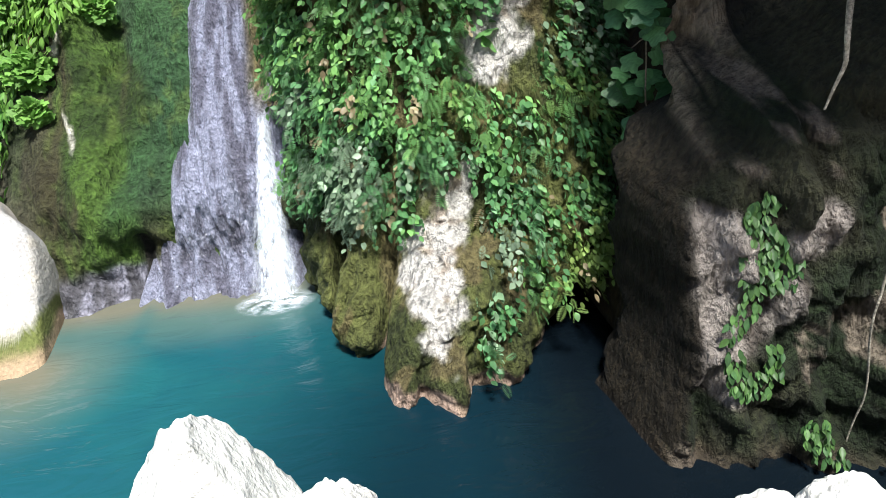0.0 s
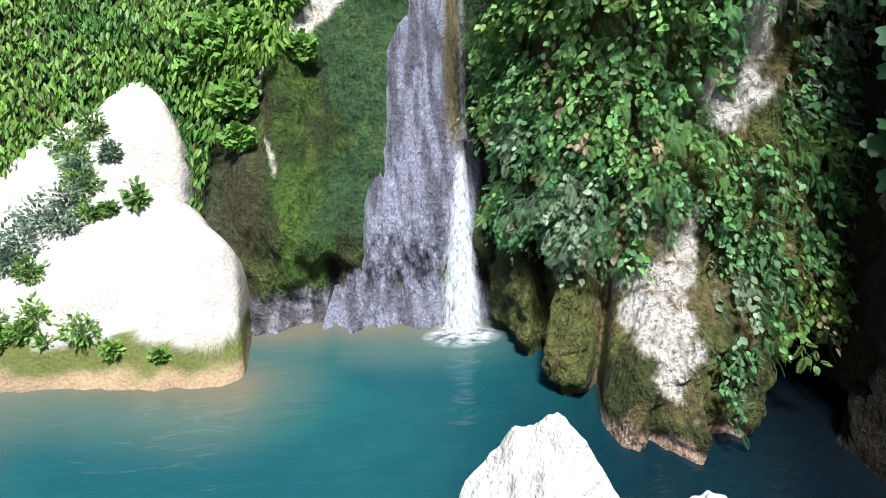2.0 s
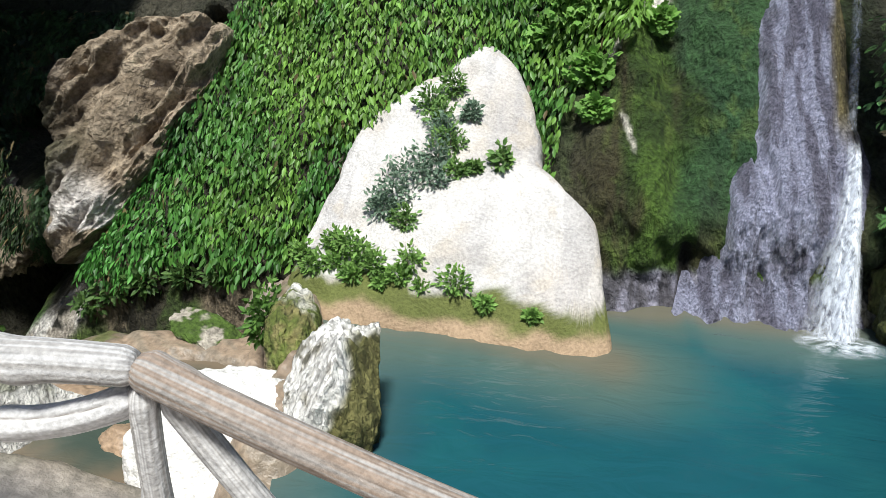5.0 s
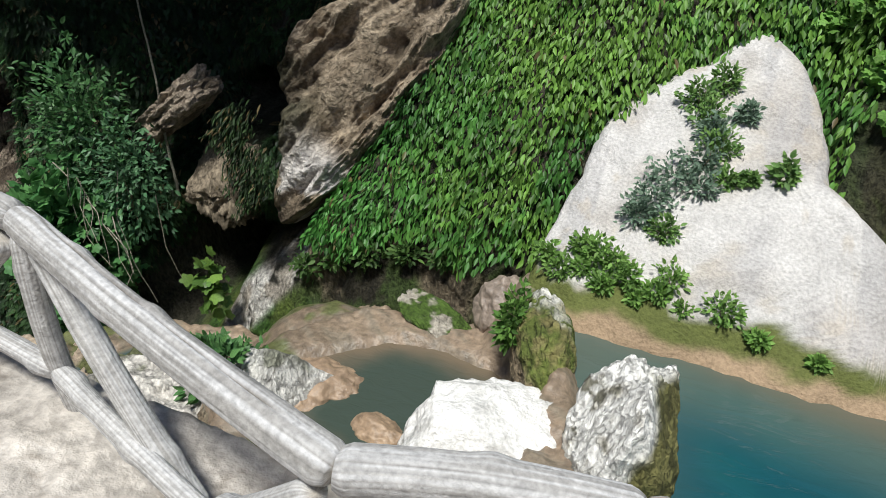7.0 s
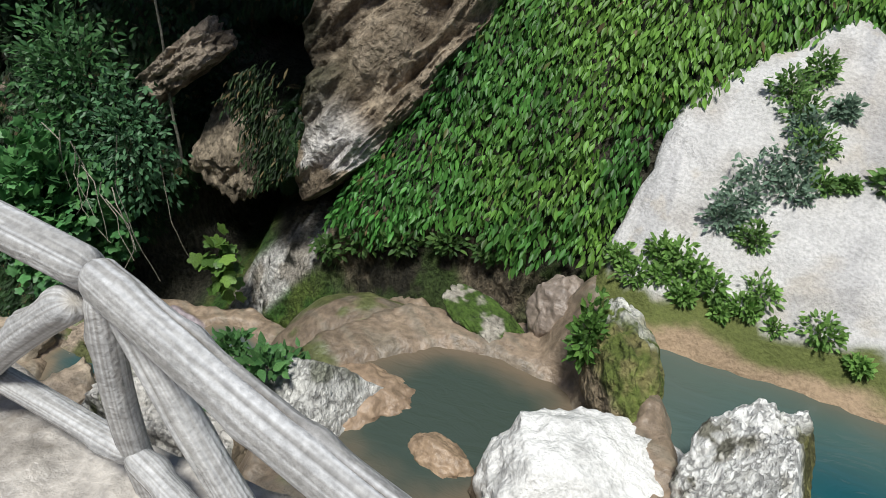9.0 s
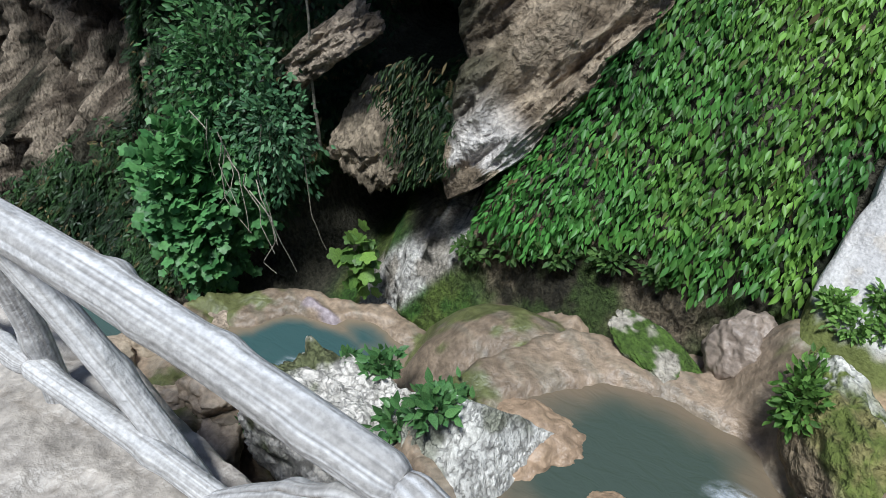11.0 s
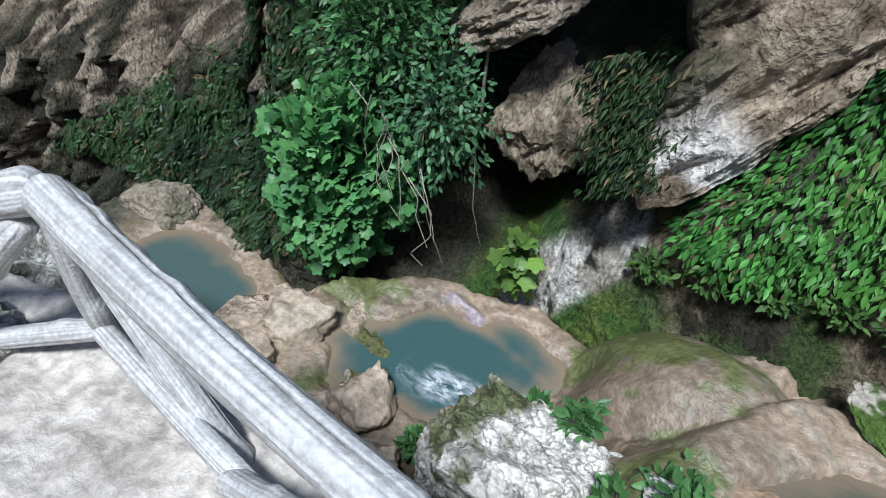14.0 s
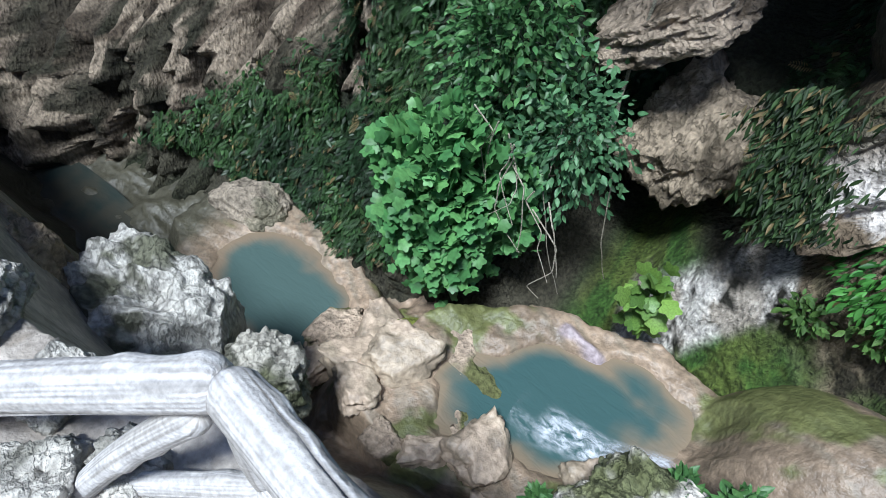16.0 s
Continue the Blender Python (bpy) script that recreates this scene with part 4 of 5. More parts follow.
gz = -2.055 + 0.24 * smooth(0.45, 0.0, gu) + 0.05 * np.abs(fbm(q * 7, 6)) * (1 - np.abs(gv))
alpha = (1 - np.abs(gv) ** 1.5) * smooth(0.98, 0.40, gu + 0.22 * fbm(q * 6, 7)) * smooth(0.0, 0.1, gu) * 1.25
cascade = build("cascade", np.stack([gx + 6.4, gy - 3.0, gz + 2.06], -1).reshape(-1, 3), grid_faces(*gu.shape)[:, ::-1], FOAM, np.repeat(alpha.reshape(-1, 1), 3, 1))
cascade.location = (-6.4, 3.0, -2.06)
tagged(cascade, "white rushing water where the stream drops in", "water")
tagged(foam("cascade", -3.42, 2.90, -1.09, 0.20, 0.16, 7, 0.9, None, 0.06), "small splash of white water in the basin", "water")


# ---- the log fence ----
def log(name, a, b, r0, r1, parent, seed, tone_a, tone_b, label="", crook=0.02):
    """A peeled log from a to b, a little bent, knotted and split, with rounded cut ends."""
    a, b = np.asarray(a, float), np.asarray(b, float)
    axis = b - a
    size = np.linalg.norm(axis)
    axis = axis / size
    side = unit(np.cross(axis, (0.13, 0.31, 0.94)))
    over = np.cross(axis, side)
    rings, seg = max(24, int(size * 70)), 64
    s = np.linspace(0, 1, rings)
    t = np.linspace(0, 2 * np.pi, seg, endpoint=False)
    gs, gt = np.meshgrid(s, t, indexing="ij")
    q = np.stack([np.cos(gt) * 1.3, np.sin(gt) * 1.3, gs * size * 1.5 + seed], -1)
    rad = (r0 + (r1 - r0) * gs) * (1 + 0.07 * fbm(q, seed) + 0.02 * fbm(q * np.array([4, 4, 1.2]), seed + 1))
    for k in range(int(size * 3) + 1):
        ks, kt = hash3(seed, k, 1, 5), hash3(seed, k, 2, 5) * 2 * np.pi
        dist = np.hypot((gs - ks) * size / 0.04, (np.angle(np.exp(1j * (gt - kt)))) * r0 / 0.035)
        rad = rad + 0.010 * np.exp(-dist ** 2)
    split = np.abs(np.angle(np.exp(1j * (gt - hash3(seed, 3, 3, 5) * 6.28 - 0.5 * gs))))
    rad = rad - 0.010 * np.exp(-(split / 0.07) ** 2) * smooth(0.05, 0.2, gs) * smooth(0.95, 0.8, gs)
    rad = rad * (1 - 0.25 * smooth(0.025 / size, 0.0, gs) - 0.25 * smooth(1 - 0.025 / size, 1.0, gs))
    bend = crook * np.sin(np.pi * gs) * (1 if seed % 2 else -1)
    mid = a + gs[..., None] * axis * size + bend[..., None] * over
    p = mid + (np.cos(gt) * rad)[..., None] * side + (np.sin(gt) * rad)[..., None] * over
    grain = fbm(np.stack([np.cos(gt) * 16, np.sin(gt) * 16, gs * size * 1.6], -1), seed + 4)
    fibre = fbm(np.stack([np.cos(gt) * 34, np.sin(gt) * 34, gs * size * 2.5], -1), seed + 6, 3)
    tone = blend(tone_a, tone_b, smooth(-0.3, 0.55, grain))
    tone = blend(tone, np.array(tone_a) * 0.45, 0.45 * smooth(0.46, 0.66, fibre))
    tone = blend(tone, np.minimum(np.array(tone_b) * 1.35, 0.75), 0.3 * smooth(0.40, 0.65, -fibre))
    tone = blend(tone, (0.10, 0.075, 0.05), 0.8 * np.exp(-(split / 0.05) ** 2) * smooth(0.05, 0.2, gs))
    v = np.r_[p.reshape(-1, 3), (a - axis * 0.004)[None], (b + axis * 0.004)[None]]
    i = np.arange(rings * seg).reshape(rings, seg)
    j = np.roll(i, -1, 1)
    quads = np.stack([i[:-1], j[:-1], j[1:], i[1:]], -1).reshape(-1, 4)
    e0, e1 = rings * seg, rings * seg + 1
    ob = build(name, v - np.array(parent.location), quads, WOOD, np.r_[tone.reshape(-1, 3), [(0.42, 0.38, 0.33)] * 2], parent, label)
    me = ob.data
    bm = bmesh.new()
    bm.from_mesh(me)
    bm.verts.ensure_lookup_table()
    for ring, end in ((i[0][::-1], e0), (i[-1], e1)):
        for m in range(seg):
            fc = bm.faces.new((bm.verts[ring[m]], bm.verts[ring[(m + 1) % seg]], bm.verts[end]))
            fc.smooth = True
    bm.to_mesh(me)
    bm.free()
    return ob


GREY, PALE, BROWN = (0.34, 0.325, 0.31), (0.53, 0.52, 0.52), (0.26, 0.195, 0.15)
JOINTS = [np.array(p) for p in ((-0.90, 1.04, 0.16), (-2.36, 1.02, 0.665), (-2.99, 0.80, 0.72), (-4.30, 1.06, 0.93), (-5.63, 1.08, 1.03), (-6.95, 1.22, 0.88), (-8.1, 0.45, 0.42))]
GIRTH = [0.048, 0.050, 0.056, 0.052, 0.056, 0.061, 0.061]
fence = thing("log_fence", (-4.4, 1.1, 0.20), "weathered grey log fence with crossed braces along the path", "fence")
for k in range(len(JOINTS) - 1):
    a, b = JOINTS[k], JOINTS[k + 1]
    old = k == 0
    thin = 0.85 if k < 2 else 0.9
    log("top_rail", a, b, GIRTH[k], GIRTH[k + 1], fence, 11 + k, BROWN if old else GREY, GREY if old else PALE, "brown weathered top rail" if old else "")
    fa, fb = a - (0, 0, 0.80), b - (0, 0, 0.80)
    short = k == 1
    log("bottom_rail", fa + (0, -0.03, 0.22), fb + (0, -0.03, 0.22), 0.042 * thin, 0.040 * thin, fence, 31 + k, PALE, GREY)
    if short:
        log("brace", a - np.array([0.02, 0, 0.09]), (-2.74, 0.92, 0.50), 0.046, 0.044, fence, 131, PALE, PALE)
        continue
    log("post", b - (0, 0, 0.05), fb, 0.042 * thin, 0.045 * thin, fence, 51 + k, GREY, PALE)
    log("brace", b + (b - a) * -0.04 - np.array([0, -0.02, 0.07]), fb + (fa - fb) * 0.50 + np.array([0, 0.02, 0.05]), 0.046 * thin, 0.046 * thin, fence, 71 + k, PALE, GREY)
    log("brace", a + (b - a) * 0.03 - np.array([0, 0.04, 0.07]), fa + (fb - fa) * 0.45 + np.array([0, -0.05, 0.18]), 0.050 * thin, 0.046 * thin, fence, 91 + k, PALE, GREY)


# ---- plants ----
def oval_leaf():
    """A pointed leaf folded along its rib, one long: points and triangles."""
    v = [(0, 0, 0), (-0.16, 0.18, 0.03), (-0.24, 0.45, 0.05), (-0.15, 0.75, 0.02), (0, 1.0, -0.10), (0.15, 0.75, 0.02), (0.24, 0.45, 0.05), (0.16, 0.18, 0.03), (0, 0.40, -0.03), (0, 0.72, -0.05)]
    f = [(0, 8, 1), (1, 8, 2), (2, 8, 9), (2, 9, 3), (3, 9, 4), (4, 9, 5), (5, 9, 6), (6, 9, 8), (6, 8, 7), (7, 8, 0)]
    return np.array(v, float), np.array(f)


def lobed_leaf():
    """A broad leaf with five lobes."""
    k = np.arange(21)
    th = np.radians(-160 + 320 * k / 20)
    r = 0.38 + 0.20 * np.abs(np.cos(2.5 * np.radians(-160 + 320 * k / 20) * 1.0)) ** 1.5
    v = np.stack([np.sin(th) * r, 0.42 + np.cos(th) * r, 0.05 - 0.28 * r ** 2], -1)
    v = np.r_[[[0, 0.36, 0.06]], v]
    return v, np.array([(0, i, i + 1) for i in range(1, 21)] + [(0, 21, 1)])


def frond():
    """A feathery leaf: a rib with pairs of narrow leaflets, drooping at its tip."""
    v, f = [], []
    for k in range(9):
        y = 0.10 + 0.1 * k
        size = 0.26 * math.sin(math.pi * (0.22 + 0.72 * k / 9)) + 0.03
        z = 0.10 * y - 0.22 * y * y
        for s in (-1, 1):
            b = len(v)
            v += [(0, y, z), (s * size * 0.5, y + 0.075, z + 0.015), (s * size, y + 0.085, z - 0.04), (s * size * 0.5, y + 0.005, z + 0.005)]
            f += [(b, b + 1, b + 3), (b + 1, b + 2, b + 3)] if s < 0 else [(b, b + 3, b + 1), (b + 1, b + 3, b + 2)]
    b = len(v)
    v += [(-0.012, 0, 0), (0.012, 0, 0), (0, 1.0, -0.12)]
    f.append((b, b + 1, b + 2))
    return np.array(v, float), np.array(f)


OVAL, LOBED, FROND = oval_leaf(), lobed_leaf(), frond()


def foliage(name, at, aim, facing, size, tone, shape, mat=LEAF, parent=None, origin=(0, 0, 0), width=1.0):
    """Many leaves in one mesh: each starts at a point, runs along aim and turns its face to facing."""
    tv, tf = shape
    n = len(at)
    y = unit(aim)
    zz = unit(facing - y * (facing * y).sum(-1, keepdims=True))
    x = np.cross(y, zz)
    s = np.asarray(size)[:, None, None]
    v = at[:, None] + s * (tv[None, :, 0:1] * x[:, None] * width + tv[None, :, 1:2] * y[:, None] + tv[None, :, 2:3] * zz[:, None])
    f = (tf[None] + (np.arange(n) * len(tv))[:, None, None]).reshape(-1, 3)
    c = np.repeat(np.asarray(tone)[:, None], len(tv), 1)
    return build(name, v.reshape(-1, 3) - np.asarray(origin), f, mat, c.reshape(-1, 3), parent)


def greens(n, base, other, p=None, seed=0, spread=0.35, dead=0.0):
    w = rng.random(n) if p is None else smooth(-0.45, 0.45, fbm(p * 1.5, seed) + 0.5 * (rng.random(n) - 0.5))
    t = blend(base, other, w) * (1 + spread * (rng.random((n, 1)) * 2 - 1))
    if dead:
        t = np.where(rng.random((n, 1)) < dead, np.array([[0.17, 0.13, 0.06]]) * (0.6 + 0.8 * rng.random((n, 1))), t)
    return t


def cliff_spot(x, z, lift=0.03):
    p = np.stack([x, 0 * x, z], -1)
    y = cliff_y(x, z) + 0.16 * fbm(p * 1.3, 31) + 0.05 * fbm(p * 5, 32) - lift
    e = 0.05
    nx, nz = (cliff_y(x + e, z) - cliff_y(x - e, z)) / (2 * e), (cliff_y(x, z + e) - cliff_y(x, z - e)) / (2 * e)
    return np.stack([x, y, z], -1), unit(np.stack([nx, -np.ones_like(x), nz], -1))


def drape(n, nrm, out=0.55, jitter=0.45):
    """Leaf directions that hang down a face and lean out of it."""
    down = np.array([0, 0, -1.0])
    aim = unit(down + out * nrm + jitter * (rng.random((n, 3)) * 2 - 1))
    facing = unit(nrm + np.array([0, 0, 0.55]) + 0.5 * (rng.random((n, 3)) * 2 - 1))
    return aim, facing


# leaf curtain on the cliff
N = 62000
x, z = rng.uniform(-6.5, -0.55, N), rng.uniform(-1.0, 3.6, N)
q = np.stack([x, 0 * x, z], -1)
edge = fbm(q * 2.5, 111)
low = np.interp(x, (-6.5, -5.9, -5.2, -4.66, -3.6, -2.0), (-1.1, -1.02, -0.92, -0.74, -0.64, -0.6))
right = np.interp(z, (-0.6, 0.5, 0.95, 1.3, 1.7, 2.4, 3.6), (-1.75, -1.55, -1.25, -0.95, -0.72, -0.62, -0.6))
gapx = -6.15 + (z + 1.15) * (1.0 / 2.05)
rel = np.stack([x, cliff_y(x, z), z], -1) - BO
ra, rb, rd = rel @ BX, rel @ BU, rel @ np.cross(BX, BU)
side = np.array(boulder_outline)
mid = side.mean(0)
turn = np.argsort(np.arctan2(*(side - mid).T[::-1]))
inside = np.hypot(ra - mid[0], rb - mid[1]) < np.interp(np.arctan2(rb - mid[1], ra - mid[0]), np.arctan2(*(side - mid).T[::-1])[turn], np.hypot(*(side - mid).T)[turn], period=2 * np.pi) + 0.06
keep = (z > low + 0.10 * edge) & (x < right + 0.10 * edge) & (x > gapx + 0.16) & (edge > -1.3) & ~(inside & (rd > -0.55))
x, z = x[keep], z[keep]
p, nrm = cliff_spot(x, z, -0.04 + 0.30 * rng.random(len(x)) ** 0.8)
n = len(x)
aim, facing = drape(n, nrm, 0.55, 0.36)
facing = unit(facing + 0.5 * rng.normal(size=(n, 3)))
# brighter leaf tones stand in for sunlight over these patches
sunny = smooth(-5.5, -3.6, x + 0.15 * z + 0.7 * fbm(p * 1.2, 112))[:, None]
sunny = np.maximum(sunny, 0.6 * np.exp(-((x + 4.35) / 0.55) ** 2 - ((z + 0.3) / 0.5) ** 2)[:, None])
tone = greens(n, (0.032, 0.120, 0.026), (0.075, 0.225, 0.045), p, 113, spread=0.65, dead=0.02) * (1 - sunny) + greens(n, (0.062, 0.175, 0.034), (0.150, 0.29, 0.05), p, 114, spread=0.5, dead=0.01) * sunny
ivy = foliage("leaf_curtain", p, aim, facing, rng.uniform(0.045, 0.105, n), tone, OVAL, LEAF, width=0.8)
tagged(ivy, "dense curtain of hanging green leaves on the cliff", "foliage", kind="stuff")

# ferns and leaves on the buttress, in hanging tresses
N, LINKS = 4600, 9
a, z = np.where(rng.random(N) < 0.30, rng.uniform(0.02, 0.34, N), rng.uniform(0.04, 0.97, N)), rng.uniform(-0.45, 3.3, N)
x, y = buttress_point(a, z)
q = np.stack([x, y, z], -1)
edge = fbm(q * 2.2, 121)
pale = np.minimum(near_line(x, z, 1.50, -0.40, 1.74, 0.26), near_line(x, z, 2.02, 0.98, 2.24, 1.5))
low = np.interp(x, (0.7, 1.0, 1.3, 1.46, 1.6, 1.8, 2.0, 2.3, 3.2), (0.18, 0.10, 0.12, 0.05, -0.30, -0.36, -0.32, -0.34, -0.2))
keep = (z > low + 0.15 * edge) & (pale > 0.15 + 0.05 * edge) & (edge > -0.62)
a, z, q = a[keep], z[keep], q[keep]
n = len(a)
ang = np.pi * (1.08 - 1.16 * a)
nrm = unit(np.stack([np.cos(ang), -np.sin(ang), 0.25 + 0 * a], -1))
kind = fbm(q * 1.6, 123) + 0.5 * (rng.random(n) - 0.5)
base = blend((0.075, 0.19, 0.075), (0.145, 0.30, 0.085), smooth(-0.4, 0.3, kind))
base = blend(base, (0.25, 0.36, 0.10), smooth(0.25, 0.6, kind + 0.25 * smooth(1.9, 2.6, q[:, 0])))
base = blend(base, (0.21, 0.29, 0.19), smooth(-0.45, -0.7, kind))
base = np.where(rng.random((n, 1)) < 0.03, np.array([[0.24, 0.19, 0.11]]), base) * rng.uniform(0.65, 1.55, (n, 1))
step = np.arange(LINKS)[None, :, None]
drop = rng.uniform(0.014, 0.030, (n, 1, 1))
swing = 0.004 * rng.normal(size=(n, 1, 3)) * step + 0.016 * rng.normal(size=(n, LINKS, 3))
bulge = (0.03 + 0.13 * rng.random((n, 1, 1)) ** 1.5) * (1 + 0.10 * step)
p = q[:, None] + nrm[:, None] * bulge + swing - np.array([0, 0, 1.0]) * step * drop
p = p.reshape(-1, 3)
tone = (base[:, None] * rng.uniform(0.75, 1.25, (n, LINKS, 1))).reshape(-1, 3)
long_nrm = np.repeat(nrm, LINKS, 0)
aim, facing = drape(n * LINKS, long_nrm, 0.7, 0.9)
facing = unit(facing + 0.5 * rng.normal(size=facing.shape))
frilled = np.repeat(rng.random(n) < 0.25, LINKS)
leafy_part = ~frilled
tagged(foliage("buttress_leaves", p[leafy_part], aim[leafy_part], facing[leafy_part], rng.uniform(0.030, 0.062, leafy_part.sum()), tone[leafy_part], OVAL, LEAF, width=1.45), "small green leaves hanging in tresses over the buttress", "foliage", kind="stuff")
tagged(foliage("buttress_ferns", p[frilled], aim[frilled], facing[frilled], rng.uniform(0.06, 0.12, frilled.sum()), tone[frilled], FROND, SOFT_LEAF), "maidenhair ferns hanging over the buttress", "foliage", kind="stuff")

# greenery of the far left and below the slab, its shade put into the leaf tones
N = 54000
x, z = rng.uniform(-13.0, -6.0, N), rng.uniform(-3.0, 1.2, N)
q = np.stack([x, 0 * x, z], -1)
edge = fbm(q * 1.6, 131)
bare = far_bare(x, z, 0.6 * edge)
low = np.interp(x, (-13, -10, -8.6, -7.6, -6.6, -6.0), (-3.3, -3.1, -2.6, -1.4, -1.35, -1.0))
cave = np.exp(-(((x + 7.0) / 0.42) ** 2 + ((z - 0.0) / 0.26) ** 2)) + np.exp(-(((x + 7.25) / 0.5) ** 2 + ((z + 1.75) / 0.6) ** 2)) + np.exp(-(((x + 6.95) / 0.4) ** 2 + ((z + 0.7) / 0.4) ** 2))
keep = (z > low + 0.1 * edge) & (rng.random(N) > bare) & (edge > -0.95) & (cave < 0.35)
x, z = x[keep], z[keep]
p, nrm = cliff_spot(x, z, 0.02 + 0.12 * rng.random(len(x)))
n = len(x)
aim, facing = drape(n, nrm, 0.6, 0.75)
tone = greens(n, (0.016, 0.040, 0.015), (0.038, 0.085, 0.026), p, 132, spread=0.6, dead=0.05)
half = rng.random(n) < 0.6
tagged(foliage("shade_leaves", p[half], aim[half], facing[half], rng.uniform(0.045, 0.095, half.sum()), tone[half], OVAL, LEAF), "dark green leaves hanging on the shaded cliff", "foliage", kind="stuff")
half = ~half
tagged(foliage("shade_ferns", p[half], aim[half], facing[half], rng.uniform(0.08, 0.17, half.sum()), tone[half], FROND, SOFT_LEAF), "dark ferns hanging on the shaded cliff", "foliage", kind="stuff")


def shoot(name, pts, r0, r1, parent, tone=(0.20, 0.17, 0.12)):
    """A thin stem along a bent line."""
    pts = np.asarray(pts, float)
    s = np.linspace(0, len(pts) - 1, 6 * len(pts))
    mid = np.stack([np.interp(s, np.arange(len(pts)), pts[:, k]) for k in range(3)], -1)
    mid = mid + 0.012 * np.stack([fbm(mid * 4 + k, 140 + k, 2) for k in range(3)], -1)
    t = np.linspace(0, 2 * np.pi, 6, endpoint=False)
    d = unit(np.gradient(mid, axis=0))
    e1 = unit(np.cross(d, np.array([0.31, 0.11, 0.94])))
    e2 = np.cross(d, e1)
    r = np.linspace(r0, r1, len(mid))
    p = mid[:, None] + r[:, None, None] * (np.cos(t)[None, :, None] * e1[:, None] + np.sin(t)[None, :, None] * e2[:, None])
    i = np.arange(len(mid) * 6).reshape(-1, 6)
    j = np.roll(i, -1, 1)
    build(name, p.reshape(-1, 3) - np.array(parent.location), np.stack([i[:-1], j[:-1], j[1:], i[1:]], -1).reshape(-1, 4), BARK, tone, parent)


def bush(name, at, size, count, leaf, shape, base, other, label, category="plant", mat=SOFT_LEAF, up=0.5, toward=(0, -0.8, 0.4), stems=4, group="", dead=0.0, width=1.0):
    """A plant: stems from one root and leaves through an uneven crown."""
    at, size = np.asarray(at, float), np.asarray(size, float)
    ob = thing(name, tuple(at), label, category, group)
    d = unit(rng.normal(size=(count, 3)))
    r = rng.random((count, 1)) ** 0.45
    lump = 1 + 0.45 * fbm(d * 2.2 + at, 151)[:, None]
    off = d * r * lump * size
    p = at + np.array([0, 0, size[2] * 0.55]) + off
    aim = unit(d * 0.8 + np.array([0, 0, up - 0.5]) * 1.3 + np.asarray(toward) * 0.4 + 0.5 * rng.normal(size=(count, 3)))
    facing = unit(np.asarray(toward) + np.array([0, 0, 0.5]) + 0.45 * rng.normal(size=(count, 3)))
    # inner leaves toned darker, painting in the crown's own shade
    tone = greens(count, base, other, dead=dead) * (0.65 + 0.45 * r)
    foliage("leaves", p, aim, facing, rng.uniform(leaf * 0.6, leaf * 1.3, count), tone, shape, mat, ob, at, width)
    for k in range(stems):
        tip = at + np.array([0, 0, size[2] * 0.55]) + unit(rng.normal(size=3)) * size * 0.7
        shoot("stem", [at, (at + tip) / 2 + 0.15 * size * rng.normal(size=3) * 0.5, tip], 0.006, 0.002, ob)
    return ob


# plants on the boulder
G1, G2, B1, B2 = (0.12, 0.23, 0.07), (0.20, 0.34, 0.09), (0.15, 0.23, 0.16), (0.22, 0.31, 0.22)
for a, b, s, kind in ((-0.40, 1.98, 0.10, 0), (-0.55, 1.80, 0.11, 0), (-0.44, 1.66, 0.11, 0), (-0.20, 1.74, 0.07, 1), (-0.30, 1.40, 0.12, 0), (-0.40, 1.24, 0.13, 1), (-0.55, 1.08, 0.14, 1), (-0.63, 0.88, 0.14, 1), (-0.36, 1.04, 0.12, 1), (-0.20, 1.17, 0.07, 0), (-0.69, 0.76, 0.12, 1), (-0.50, 0.68, 0.09, 0), (-0.07, 1.22, 0.05, 0), (-0.38, 1.52, 0.10, 1)):
    bush("boulder_plant", on_boulder(a, b, -0.03), (s * 1.2, s * 0.6, s * 1.2), 300, 0.042, OVAL, B1 if kind else G1, B2 if kind else G2, "grey-green shrub rooted in a crack of the white boulder", "plant", stems=3, group="plants on the white boulder")
bush("boulder_plant", on_boulder(0.14, 1.28, -0.03), (0.07, 0.06, 0.12), 160, 0.06, OVAL, G1, G2, "small green tuft on the white boulder", stems=2, group="plants on the white boulder")
for a, b, s in ((-1.0, 0.46, 0.09), (-0.89, 0.42, 0.11), (-0.75, 0.38, 0.11), (-1.10, 0.24, 0.10), (-0.63, 0.30, 0.09), (-0.95, 0.28, 0.08), (-0.37, 0.36, 0.11), (-0.43, 0.24, 0.08), (-0.01, 0.24, 0.12), (-0.78, 0.22, 0.07), (-0.25, 0.20, 0.05), (0.21, 0.14, 0.05), (-1.22, 0.34, 0.08), (-0.55, 0.18, 0.05), (0.55, 0.10, 0.04)):
    bush("foot_plant", on_boulder(a, b, -0.02), (s, s * 0.8, s * 0.9), 220, 0.045, OVAL, (0.13, 0.25, 0.06), (0.22, 0.38, 0.09), "fresh green tuft at the boulder's mossy foot", stems=2, group="plants at the boulder's foot")

